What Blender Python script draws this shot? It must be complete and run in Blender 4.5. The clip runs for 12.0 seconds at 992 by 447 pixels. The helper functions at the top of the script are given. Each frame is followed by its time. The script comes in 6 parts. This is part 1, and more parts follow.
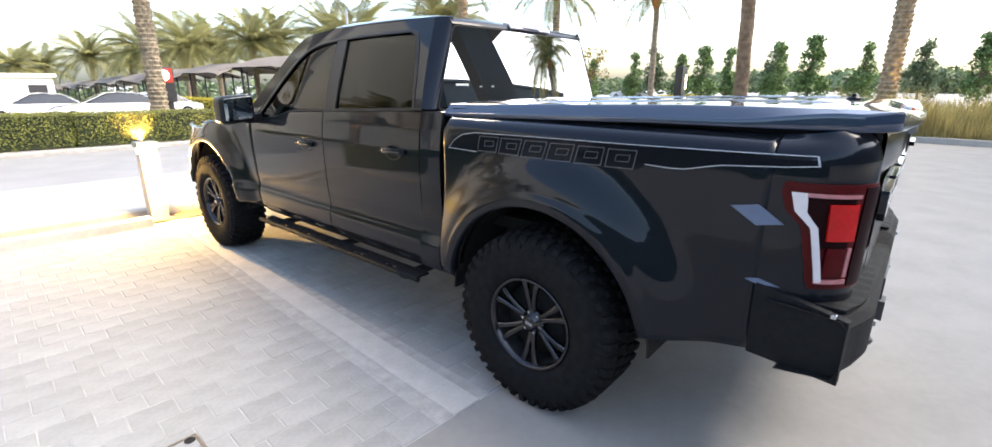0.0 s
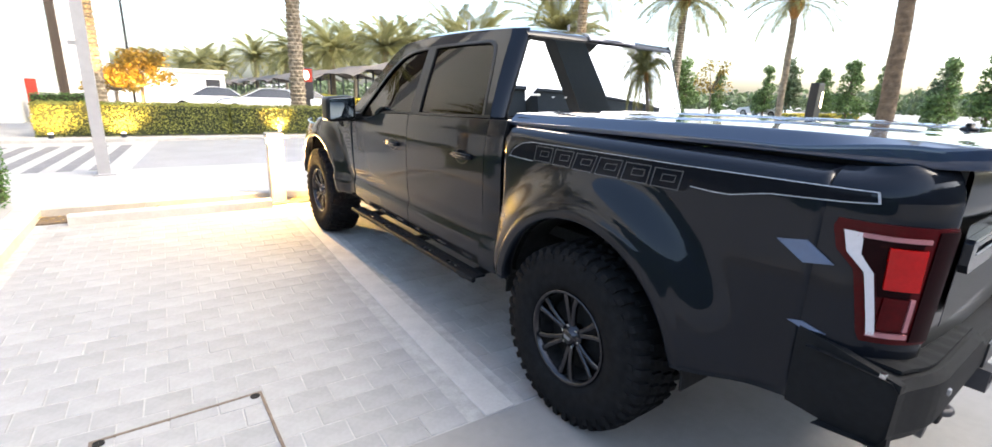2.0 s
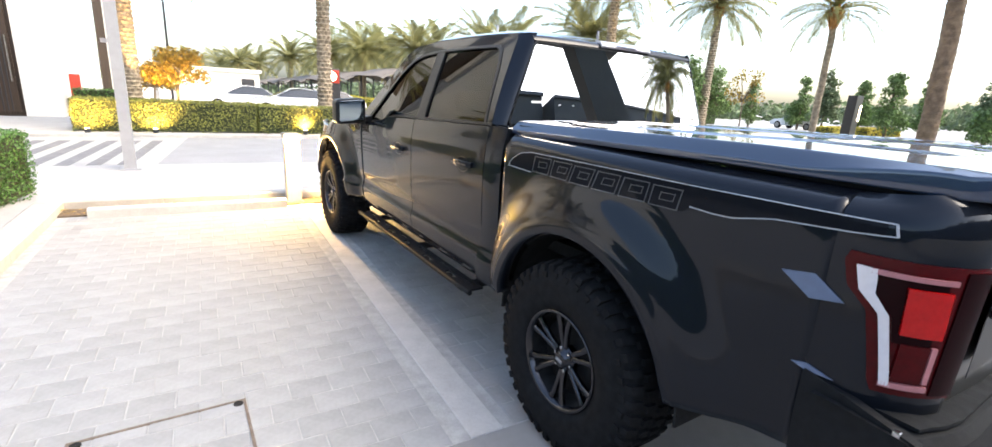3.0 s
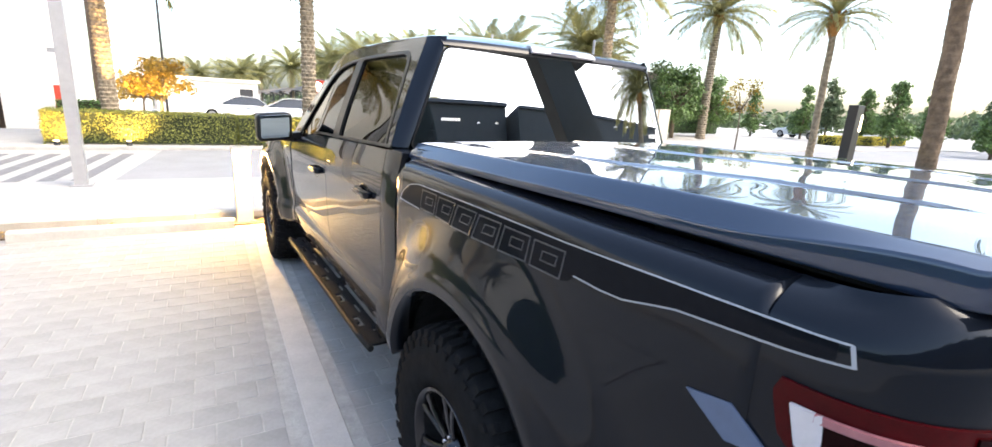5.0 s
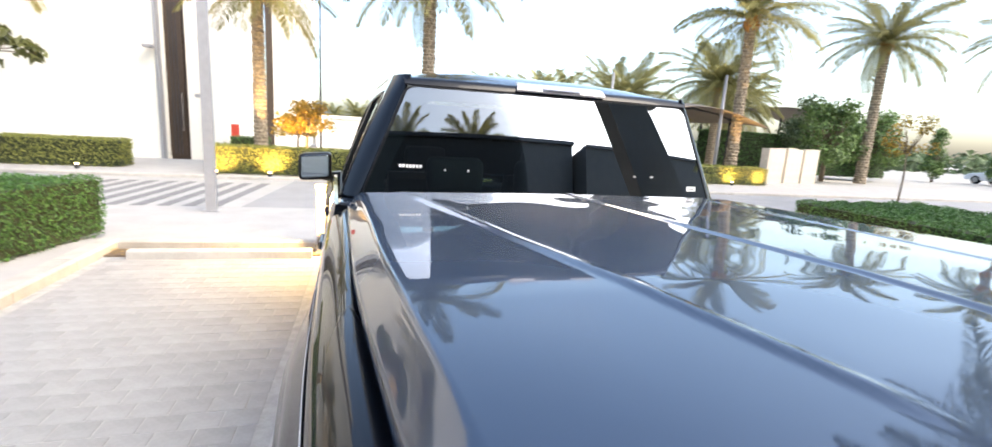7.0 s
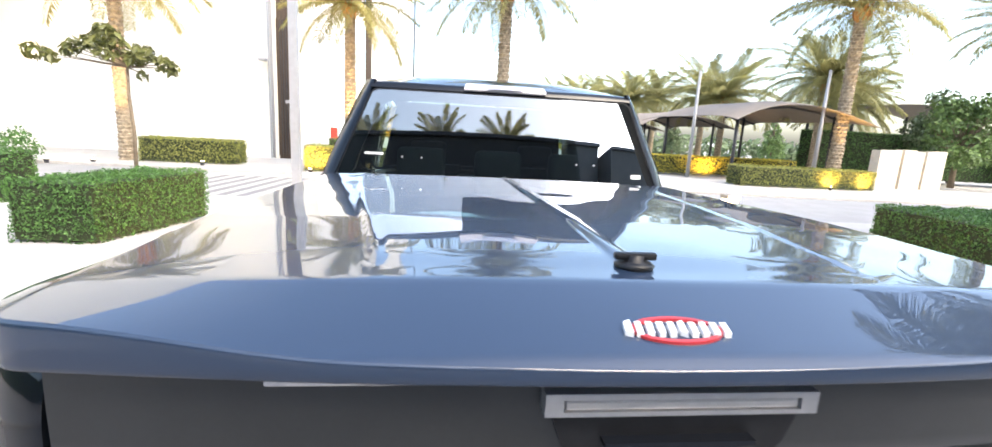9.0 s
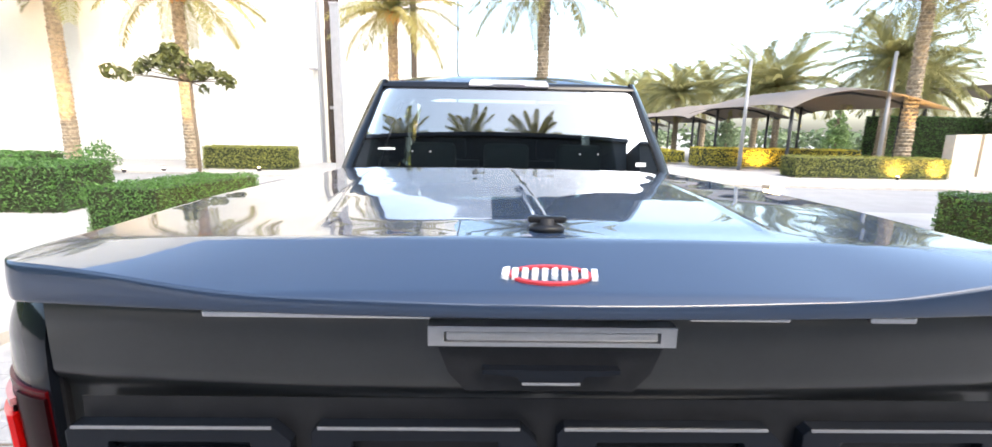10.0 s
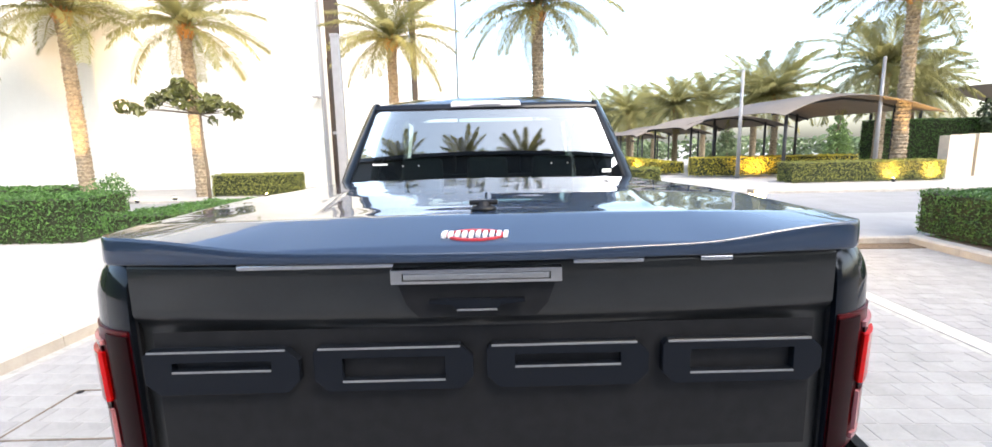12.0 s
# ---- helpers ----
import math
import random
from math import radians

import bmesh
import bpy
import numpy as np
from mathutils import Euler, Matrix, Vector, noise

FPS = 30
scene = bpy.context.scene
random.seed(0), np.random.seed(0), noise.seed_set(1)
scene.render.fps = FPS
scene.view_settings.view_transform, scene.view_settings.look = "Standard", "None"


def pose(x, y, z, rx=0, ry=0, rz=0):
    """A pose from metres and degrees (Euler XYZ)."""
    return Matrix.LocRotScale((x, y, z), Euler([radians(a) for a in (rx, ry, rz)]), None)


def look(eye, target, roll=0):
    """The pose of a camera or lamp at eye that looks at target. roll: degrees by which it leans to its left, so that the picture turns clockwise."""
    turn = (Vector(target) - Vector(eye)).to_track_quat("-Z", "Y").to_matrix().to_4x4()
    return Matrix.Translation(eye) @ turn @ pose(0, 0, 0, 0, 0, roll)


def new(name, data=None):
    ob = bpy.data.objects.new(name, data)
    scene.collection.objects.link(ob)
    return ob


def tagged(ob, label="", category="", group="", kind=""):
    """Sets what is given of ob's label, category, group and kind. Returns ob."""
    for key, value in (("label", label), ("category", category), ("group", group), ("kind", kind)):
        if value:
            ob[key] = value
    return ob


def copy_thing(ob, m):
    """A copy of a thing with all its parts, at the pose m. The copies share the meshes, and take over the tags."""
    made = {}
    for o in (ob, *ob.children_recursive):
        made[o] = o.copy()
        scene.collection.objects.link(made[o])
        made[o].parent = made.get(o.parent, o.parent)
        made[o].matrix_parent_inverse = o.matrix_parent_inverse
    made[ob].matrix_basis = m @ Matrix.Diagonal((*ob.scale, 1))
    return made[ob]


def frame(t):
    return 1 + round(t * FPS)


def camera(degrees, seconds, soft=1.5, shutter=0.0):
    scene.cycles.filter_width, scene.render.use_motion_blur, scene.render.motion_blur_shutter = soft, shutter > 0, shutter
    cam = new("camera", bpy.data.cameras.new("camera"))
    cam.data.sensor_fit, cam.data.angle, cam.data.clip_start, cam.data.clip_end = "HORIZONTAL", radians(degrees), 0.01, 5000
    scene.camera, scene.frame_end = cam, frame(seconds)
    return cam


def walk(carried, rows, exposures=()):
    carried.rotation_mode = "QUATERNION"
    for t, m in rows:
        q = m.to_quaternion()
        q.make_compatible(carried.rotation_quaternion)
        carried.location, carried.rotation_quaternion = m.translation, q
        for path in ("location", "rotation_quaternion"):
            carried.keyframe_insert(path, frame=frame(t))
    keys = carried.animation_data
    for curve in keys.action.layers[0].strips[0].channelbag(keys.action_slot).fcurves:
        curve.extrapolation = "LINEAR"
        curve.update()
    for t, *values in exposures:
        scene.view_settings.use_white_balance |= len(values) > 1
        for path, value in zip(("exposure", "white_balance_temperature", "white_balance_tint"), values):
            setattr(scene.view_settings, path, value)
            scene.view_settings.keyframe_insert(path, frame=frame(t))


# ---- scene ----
cam = camera(90.8, 12.0, shutter=0.4)
PATH = [
    (0, (-2.718, -1.237, 1.534), (-1.259, 0.013, 0.979), 0.3),
    (0.5, (-2.678, -1.296, 1.534), (-1.254, -0.007, 0.975), 0.6),
    (1, (-2.67, -1.371, 1.533), (-1.336, 0.015, 0.986), 2.3),
    (1.5, (-2.654, -1.415, 1.545), (-1.409, 0.055, 1.006), 2.8),
    (2, (-2.551, -1.443, 1.553), (-1.398, 0.101, 1.016), 2.4),
    (2.5, (-2.439, -1.464, 1.552), (-1.347, 0.126, 1.023), 3.6),
    (2.7, (-2.411, -1.459, 1.558), (-1.34, 0.146, 1.03), 3.7),
    (4.3, (-1.966, -1.244, 1.581), (-0.872, 0.352, 1.073), 3.5),
    (4.5, (-1.87, -1.253, 1.584), (-0.789, 0.359, 1.102), 3.3),
    (5, (-1.705, -1.258, 1.621), (-0.645, 0.365, 1.13), 3.5),
    (5.5, (-1.543, -1.198, 1.621), (-0.491, 0.43, 1.128), 3.1),
    (6, (-1.36, -1.147, 1.645), (-0.358, 0.516, 1.166), 3.1),
    (6.5, (-1.073, -1.122, 1.67), (-0.361, 0.679, 1.174), 4.3),
    (7, (-0.919, -1.216, 1.69), (-0.314, 0.652, 1.31), 3.6),
    (7.2, (-0.866, -1.26, 1.71), (-0.363, 0.64, 1.339), 3.0),
    (8.8, (-0.363, -1.694, 1.674), (-0.101, 0.255, 1.312), 4.3),
    (9, (-0.329, -1.738, 1.687), (-0.086, 0.208, 1.296), 3.2),
    (9.5, (-0.242, -1.815, 1.673), (-0.047, 0.136, 1.276), 2.5),
    (10, (-0.114, -1.871, 1.659), (-0.07, 0.088, 1.261), 1.1),
    (10.5, (-0.032, -1.96, 1.655), (-0.047, 0.004, 1.278), 0.6),
    (11, (-0.012, -2.082, 1.635), (-0.019, -0.113, 1.287), -0.3),
    (11.5, (0.003, -2.174, 1.639), (0.016, -0.202, 1.306), -0.9),
    (12, (0.019, -2.205, 1.633), (0.037, -0.231, 1.31), -1.2),
]
walk(cam, [(t, look(eye, target, roll)) for t, eye, target, roll in PATH], [(0.0, 2.25, 7100, 8), (5.5, 2.25, 7100, 8), (7.0, 2.05, 7100, 8), (9.0, 2.45, 7100, 8), (9.6, 2.5, 7100, 8), (11.0, 2.3, 7100, 8), (12.0, 2.3, 7100, 8)])

# ---- world, sun, exposure ----
world = bpy.data.worlds.new("world")
scene.world = world
world.use_nodes = True
wn = world.node_tree
sky = wn.nodes.new("ShaderNodeTexSky")
sky.sky_type, sky.sun_disc = "NISHITA", False
sky.sun_elevation, sky.sun_rotation = radians(50), radians(140)
sky.dust_density, sky.air_density, sky.ozone_density = 3.0, 1.0, 2.6
wn.nodes["Background"].inputs["Strength"].default_value = 0.15
wn.links.new(sky.outputs[0], wn.nodes["Background"].inputs[0])
sun = new("sun", bpy.data.lights.new("sun", "SUN"))
sun.data.energy, sun.data.angle, sun.data.color = 0.65, radians(35), (1.0, 0.93, 0.84)
sun.matrix_world = look((4.13, -4.92, 7.66), (0, 0, 0))

WARM = (1.0, 0.62, 0.22)


def lamp(name, at, power, to=None, cone=80, radius=0.05, colour=WARM):
    """A warm garden lamp: a point, or a spot where it has an aim."""
    data = bpy.data.lights.new(name, "SPOT" if to else "POINT")
    data.energy, data.color, data.shadow_soft_size = power * 0.9, colour, radius
    ob = new(name, data)
    if to:
        data.spot_size, data.spot_blend = radians(cone), 0.7
        ob.matrix_world = look(at, to)
    else:
        ob.location = at
    return ob


# bollard lamps by the bays, hedge uplights, palm uplights
lamp("bollard_lamp", (-1.12, 5.09, 0.72), 105, radius=0.04)
lamp("bollard_lamp", (3.95, 4.79, 0.72), 40, radius=0.04)
for lx in (-4.0, -2.72, 0.72, 2.3):
    lamp("hedge_uplight", (lx, 13.02, 0.22), 90, (lx, 13.5, 0.7), 130)
lamp("hedge_uplight", (13.9, 14.4, 0.25), 55, (14.0, 15.0, 0.7), 130)
lamp("hedge_uplight", (15.4, 14.4, 0.25), 55, (15.4, 15.0, 0.7), 130)
lamp("palm_uplight", (-9.4, 12.6, 0.2), 420, (-9.8, 14.6, 4.4), 62)
lamp("palm_uplight", (-14.6, 15.0, 0.2), 420, (-15.4, 16.7, 4.6), 62)
lamp("palm_uplight", (-2.9, 13.9, 0.9), 240, (-3.1, 14.6, 6.0), 60)
lamp("palm_uplight", (15.9, 16.0, 0.3), 260, (16.3, 17.0, 6.0), 60)
lamp("tree_uplight", (-2.3, 17.8, 0.2), 400, (-2.15, 18.8, 3.0), 100)
lamp("palm_uplight", (16.4, -1.1, 0.3), 260, (17.0, -0.3, 5.0), 60)
lamp("hedge_uplight", (12.5, 20.3, 0.2), 90, (12.5, 21.2, 0.8), 140)
lamp("hedge_uplight", (9.0, 29.0, -0.2), 200, (10.0, 29.0, 0.3), 150)


# ---- materials ----
def mat(name, col, rough=0.8, metal=0.0, var=0.0, scale=8.0, bump=0.0, bscale=60.0, col2=None, coat=0.0, spec=0.5, rand=0.0, island=0.0, stretch=None, transl=0.0):
    """A surface with colour variation at two scales, fine relief, and variation by piece."""
    m = bpy.data.materials.new(name)
    m.use_nodes = True
    nt = m.node_tree
    b = nt.nodes["Principled BSDF"]
    b.inputs["Roughness"].default_value, b.inputs["Metallic"].default_value = rough, metal
    b.inputs["Specular IOR Level"].default_value = spec
    b.inputs["Coat Weight"].default_value, b.inputs["Coat Roughness"].default_value = coat, 0.015
    tc = nt.nodes.new("ShaderNodeTexCoord")
    vec = tc.outputs["Object"]
    if stretch:
        mp = nt.nodes.new("ShaderNodeMapping")
        mp.inputs["Scale"].default_value = stretch
        nt.links.new(vec, mp.inputs[0])
        vec = mp.outputs[0]
    if var or col2:
        c2 = col2 or tuple(c * (1 - var) for c in col)
        n1, n2 = nt.nodes.new("ShaderNodeTexNoise"), nt.nodes.new("ShaderNodeTexNoise")
        n1.inputs["Scale"].default_value, n1.inputs["Detail"].default_value = scale, 6
        n2.inputs["Scale"].default_value, n2.inputs["Detail"].default_value = scale * 9, 4
        add = nt.nodes.new("ShaderNodeMath")
        add.operation = "ADD"
        half = nt.nodes.new("ShaderNodeMath")
        half.operation, half.inputs[1].default_value = "MULTIPLY", 0.45
        for n in (n1, n2):
            nt.links.new(vec, n.inputs["Vector"])
        nt.links.new(n2.outputs[0], half.inputs[0])
        nt.links.new(n1.outputs[0], add.inputs[0])
        nt.links.new(half.outputs[0], add.inputs[1])
        ramp = nt.nodes.new("ShaderNodeValToRGB")
        ramp.color_ramp.elements[0].position, ramp.color_ramp.elements[1].position = 0.5, 0.92
        ramp.color_ramp.elements[0].color, ramp.color_ramp.elements[1].color = (*c2, 1), (*col, 1)
        nt.links.new(add.outputs[0], ramp.inputs[0])
        out = ramp.outputs[0]
    else:
        rgb = nt.nodes.new("ShaderNodeRGB")
        rgb.outputs[0].default_value = (*col, 1)
        out = rgb.outputs[0]
    if rand or island:
        hsv = nt.nodes.new("ShaderNodeHueSaturation")
        rng = nt.nodes.new("ShaderNodeMapRange")
        amount = rand or island
        rng.inputs["To Min"].default_value, rng.inputs["To Max"].default_value = 1 - amount, 1 + amount
        src = nt.nodes.new("ShaderNodeObjectInfo").outputs["Random"] if rand else nt.nodes.new("ShaderNodeNewGeometry").outputs["Random Per Island"]
        nt.links.new(src, rng.inputs["Value"])
        nt.links.new(rng.outputs[0], hsv.inputs["Value"])
        nt.links.new(out, hsv.inputs["Color"])
        out = hsv.outputs[0]
    nt.links.new(out, b.inputs["Base Color"])
    if bump:
        nb, bn = nt.nodes.new("ShaderNodeTexNoise"), nt.nodes.new("ShaderNodeBump")
        nb.inputs["Scale"].default_value, nb.inputs["Detail"].default_value = bscale, 5
        bn.inputs["Strength"].default_value, bn.inputs["Distance"].default_value = bump, 0.01
        nt.links.new(vec, nb.inputs["Vector"])
        nt.links.new(nb.outputs[0], bn.inputs["Height"])
        nt.links.new(bn.outputs[0], b.inputs["Normal"])
    if transl:
        tr, mx = nt.nodes.new("ShaderNodeBsdfTranslucent"), nt.nodes.new("ShaderNodeMixShader")
        mx.inputs[0].default_value = transl
        nt.links.new(out, tr.inputs["Color"])
        nt.links.new(b.outputs[0], mx.inputs[1])
        nt.links.new(tr.outputs[0], mx.inputs[2])
        nt.links.new(mx.outputs[0], nt.nodes["Material Output"].inputs["Surface"])
    return m


def glow(name, col, power):
    m = mat(name, col, 0.4)
    b = m.node_tree.nodes["Principled BSDF"]
    b.inputs["Emission Color"].default_value, b.inputs["Emission Strength"].default_value = (*col, 1), power
    return m


def pane(name, tint, ior):
    """A thin pane: clear through its tint, mirroring by the angle."""
    m = bpy.data.materials.new(name)
    m.use_nodes = True
    nt = m.node_tree
    nt.nodes.remove(nt.nodes["Principled BSDF"])
    fr, tr, gl, mx = [nt.nodes.new("ShaderNode" + k) for k in ("Fresnel", "BsdfTransparent", "BsdfGlossy", "MixShader")]
    fr.inputs["IOR"].default_value = ior
    tr.inputs["Color"].default_value = (*tint, 1)
    gl.inputs["Roughness"].default_value = 0.0
    nt.links.new(fr.outputs[0], mx.inputs[0])
    nt.links.new(tr.outputs[0], mx.inputs[1])
    nt.links.new(gl.outputs[0], mx.inputs[2])
    nt.links.new(mx.outputs[0], nt.nodes["Material Output"].inputs["Surface"])
    return m


def glass(name, tint, ior=1.55, rough=0.0):
    m = bpy.data.materials.new(name)
    m.use_nodes = True
    b = m.node_tree.nodes["Principled BSDF"]
    b.inputs["Base Color"].default_value = (*tint, 1)
    b.inputs["Transmission Weight"].default_value, b.inputs["Roughness"].default_value = 1.0, rough
    b.inputs["IOR"].default_value = ior
    return m


PAINT = mat("dark_blue_grey_paint", (0.0075, 0.0098, 0.0145), 0.36, 0.4, var=0.1, scale=900, coat=1.0, spec=0.0)
# body paint again, lightened for the light that the tailgate catches
GATEPAINTLIT = mat("lit_tailgate_paint", (0.0155, 0.017, 0.018), 0.32, 0.1, var=0.3, scale=14, coat=0.35, spec=0.55)
# body paint again, brighter, bluer and glossier so the lid carries more sky light
LIDPAINTLIT = mat("lid_paint_sky_lit", (0.017, 0.031, 0.060), 0.4, 0.1, var=0.06, scale=900, coat=1.0, spec=0.1)
BLACKTRIM = mat("black_trim", (0.011, 0.0115, 0.013), 0.35, spec=0.25, var=0.4, scale=30, bump=0.05, bscale=900)
BLACKPLASTIC = mat("black_plastic", (0.0115, 0.0125, 0.014), 0.6, spec=0.12, var=0.4, scale=40, bump=0.25, bscale=700)
UNDER = mat("underbody", (0.02, 0.02, 0.02), 0.85, spec=0.15, var=0.5, scale=20, bump=0.3)
RUBBER = mat("tyre_rubber", (0.016, 0.016, 0.0165), 0.9, spec=0.04, var=0.4, scale=25, bump=0.3, bscale=200)
RIM = mat("dark_rim", (0.055, 0.055, 0.06), 0.2, 0.9, var=0.2, scale=40)
BRIGHT = mat("bright_metal", (0.6, 0.6, 0.62), 0.2, 1.0, var=0.15, scale=80)
SILVER = mat("silver_trim", (0.30, 0.305, 0.32), 0.3, 0.6, var=0.1, scale=60)
DECAL = mat("silver_decal", (0.33, 0.34, 0.36), 0.4, 0.0, var=0.08, scale=60)
DECALDIM = mat("grey_decal", (0.045, 0.048, 0.055), 0.4, 0.0, var=0.1, scale=60)
DECALBLACK = mat("black_decal", (0.006, 0.007, 0.010), 0.5, var=0.2, scale=50, spec=0.03, coat=0.1)
REDLENS = mat("red_lens", (0.060, 0.0008, 0.002), 0.3, var=0.35, scale=50, coat=0.12, spec=0.1)
REDLIT = mat("bright_red_lens", (0.40, 0.004, 0.004), 0.2, var=0.2, scale=70, coat=0.4, spec=0.2)
DARKLENS = mat("smoked_red_lens", (0.010, 0.0008, 0.0015), 0.35, var=0.3, scale=40, coat=0.05, spec=0.05)
WHITELENS = mat("white_lens", (0.56, 0.53, 0.54), 0.2, var=0.08, scale=60, coat=1.0)
PINKLENS = mat("pale_red_lens", (0.34, 0.13, 0.14), 0.25, var=0.15, scale=60, coat=0.3)
REARGLASS = pane("tinted_rear_glass", (0.28, 0.40, 0.40), 2.9)
WINDSCREEN = pane("clear_windscreen", (0.75, 0.80, 0.78), 1.5)
SIDEGLASS = glass("tinted_side_glass", (0.012, 0.016, 0.012), 1.24)
MIRROR = mat("mirror_glass", (0.32, 0.38, 0.42), 0.02, 1.0)
SEAT = mat("dark_seat_cloth", (0.014, 0.014, 0.016), 0.85, var=0.3, scale=30, bump=0.3, bscale=300)
# sky reflected by body facets near the tail lamp, put into a flat colour
SKYFACET = mat("sky_tinted_facet", (0.09, 0.125, 0.20), 0.4, var=0.1, scale=40)
BADGEWHITE = mat("badge_white", (0.75, 0.75, 0.74), 0.35, var=0.06, scale=60)
BADGERED = mat("badge_red", (0.42, 0.03, 0.035), 0.35, var=0.12, scale=60)

PAVER = mat("grey_paver", (0.275, 0.275, 0.275), 0.85, var=0.22, scale=5, bump=0.35, bscale=160, rand=0.07)
PAVERREST = mat("grey_paver_far", (0.275, 0.275, 0.275), 0.85, var=0.22, scale=5, bump=0.35, bscale=160, island=0.07)
JOINT = mat("sandy_joint", (0.36, 0.355, 0.34), 0.95, var=0.3, scale=12, bump=0.4)
CONCRETE = mat("pale_concrete", (0.235, 0.228, 0.22), 0.85, var=0.16, scale=2.2, bump=0.25, bscale=140)
KERB = mat("kerb_concrete", (0.41, 0.39, 0.355), 0.85, var=0.2, scale=6, bump=0.3, bscale=120, island=0.05)
BAND = mat("pale_band_concrete", (0.44, 0.425, 0.40), 0.85, var=0.2, scale=6, bump=0.3, bscale=120)
SIDEWALK = mat("sidewalk", (0.35, 0.342, 0.33), 0.85, var=0.14, scale=2.0, bump=0.2, bscale=90)
ASPHALT = mat("light_road", (0.26, 0.26, 0.263), 0.85, var=0.16, scale=1.5, bump=0.3, bscale=150)
ZEBRA = mat("dark_stripe", (0.17, 0.17, 0.175), 0.85, var=0.25, scale=6, bump=0.3, bscale=150)
SANDY = mat("sandy_ground", (0.36, 0.345, 0.315), 0.9, var=0.18, scale=0.6, bump=0.3, bscale=40)
SOIL = mat("planter_soil", (0.17, 0.12, 0.075), 0.95, var=0.5, scale=25, bump=0.8, bscale=80)
WALL = mat("white_render", (0.79, 0.765, 0.695), 0.75, var=0.05, scale=0.8, bump=0.08, bscale=60)
BROWN = mat("bronze_cladding", (0.055, 0.036, 0.024), 0.4, var=0.35, scale=3, stretch=(4, 4, 0.4))
POLE = mat("grey_painted_steel", (0.33, 0.33, 0.34), 0.45, 0.2, var=0.12, scale=10)
STONE = mat("beige_stone", (0.60, 0.53, 0.43), 0.75, var=0.16, scale=5, bump=0.25, bscale=90)
CAP = mat("bollard_cap", (0.27, 0.255, 0.22), 0.6, var=0.2, scale=20)
LEAF = mat("hedge_leaf", (0.21, 0.22, 0.05), 0.55, island=0.45, transl=0.25)
LEAFDARK = mat("dark_hedge_leaf", (0.065, 0.15, 0.03), 0.5, island=0.45, transl=0.2)
# the warm yellow of uplights is put into this leaf colour
LEAFUPLIT = mat("uplit_yellow_leaf", (0.50, 0.42, 0.05), 0.55, island=0.4, transl=0.3)
LEAFORANGE = mat("dry_orange_leaf", (0.31, 0.205, 0.035), 0.6, island=0.45, transl=0.3)
LEAFBIG = mat("broad_leaf", (0.125, 0.130, 0.035), 0.4, island=0.5, transl=0.25)
LEAFTREE = mat("tree_leaf", (0.12, 0.19, 0.055), 0.55, island=0.5, transl=0.25)
LEAFGREY = mat("grey_green_leaf", (0.11, 0.15, 0.07), 0.6, island=0.5, transl=0.25)
HEDGECORE = mat("dark_hedge_core", (0.030, 0.040, 0.014), 0.9, var=0.4, scale=20)
BARK = mat("bark", (0.20, 0.15, 0.10), 0.9, var=0.4, scale=14, bump=0.6)
PALMBARK = mat("palm_bark", (0.37, 0.295, 0.205), 0.9, var=0.62, scale=9, bump=0.6, bscale=50)
PALMBARKDARK = mat("palm_bark_brown", (0.22, 0.155, 0.105), 0.9, var=0.5, scale=9, bump=0.6, bscale=50)
FROND = mat("palm_frond", (0.29, 0.275, 0.12), 0.7, rand=0.3, transl=0.48, spec=0.15)
FRONDDRY = mat("dry_frond_base", (0.50, 0.24, 0.07), 0.8, var=0.4, scale=20)
GRASSDRY = mat("dry_tall_grass", (0.36, 0.30, 0.12), 0.8, island=0.4, transl=0.3)
CANVAS = mat("taupe_canvas", (0.20, 0.165, 0.135), 0.8, var=0.12, scale=2, bump=0.1)
DARKSTEEL = mat("dark_steel", (0.045, 0.045, 0.05), 0.5, 0.3, var=0.2, scale=10)
CARWHITE = mat("white_car_paint", (0.75, 0.76, 0.78), 0.25, coat=1.0, var=0.04, scale=20)
CARGLASS = mat("dark_car_glass", (0.01, 0.014, 0.02), 0.05, spec=0.8)
TOTEM = mat("black_sign_steel", (0.014, 0.015, 0.017), 0.4, var=0.2, scale=10)
SIGNRED = mat("red_sign", (0.45, 0.05, 0.03), 0.5, var=0.15, scale=10)
FACADE = mat("dark_facade", (0.017, 0.018, 0.018), 0.6, var=0.25, scale=1.5, bump=0.1)
LAMPGLOW = glow("lamp_glow", (1.0, 0.72, 0.30), 12)
SIGNGLOW = glow("sign_glow", (1.0, 0.62, 0.50), 6)
PANELGLOW = glow("panel_glow", (1.0, 0.86, 0.62), 3)


LIDPAINTLIT.node_tree.nodes["Principled BSDF"].inputs["Coat IOR"].default_value = 1.58
PAINT.node_tree.nodes["Principled BSDF"].inputs["Coat IOR"].default_value = 1.31

# ---- builders ----
def mesh_of(name, bm, material, smooth=False):
    me = bpy.data.meshes.new(name)
    bmesh.ops.recalc_face_normals(bm, faces=bm.faces)
    if smooth:
        for f in bm.faces:
            f.smooth = True
    bm.to_mesh(me)
    bm.free()
    me.materials.append(material)
    return me


def part(name, bm, material, parent, label="", smooth=False, solid=0.0):
    ob = new(name, mesh_of(name, bm, material, smooth))
    ob.parent = parent
    if solid:
        md = ob.modifiers.new("thickness", "SOLIDIFY")
        md.thickness, md.offset = solid, -1
        if smooth and name not in ("bed_side", "front_fender"):
            es = ob.modifiers.new("sharp_edges", "EDGE_SPLIT")
            es.split_angle = radians(40)
    return tagged(ob, label)


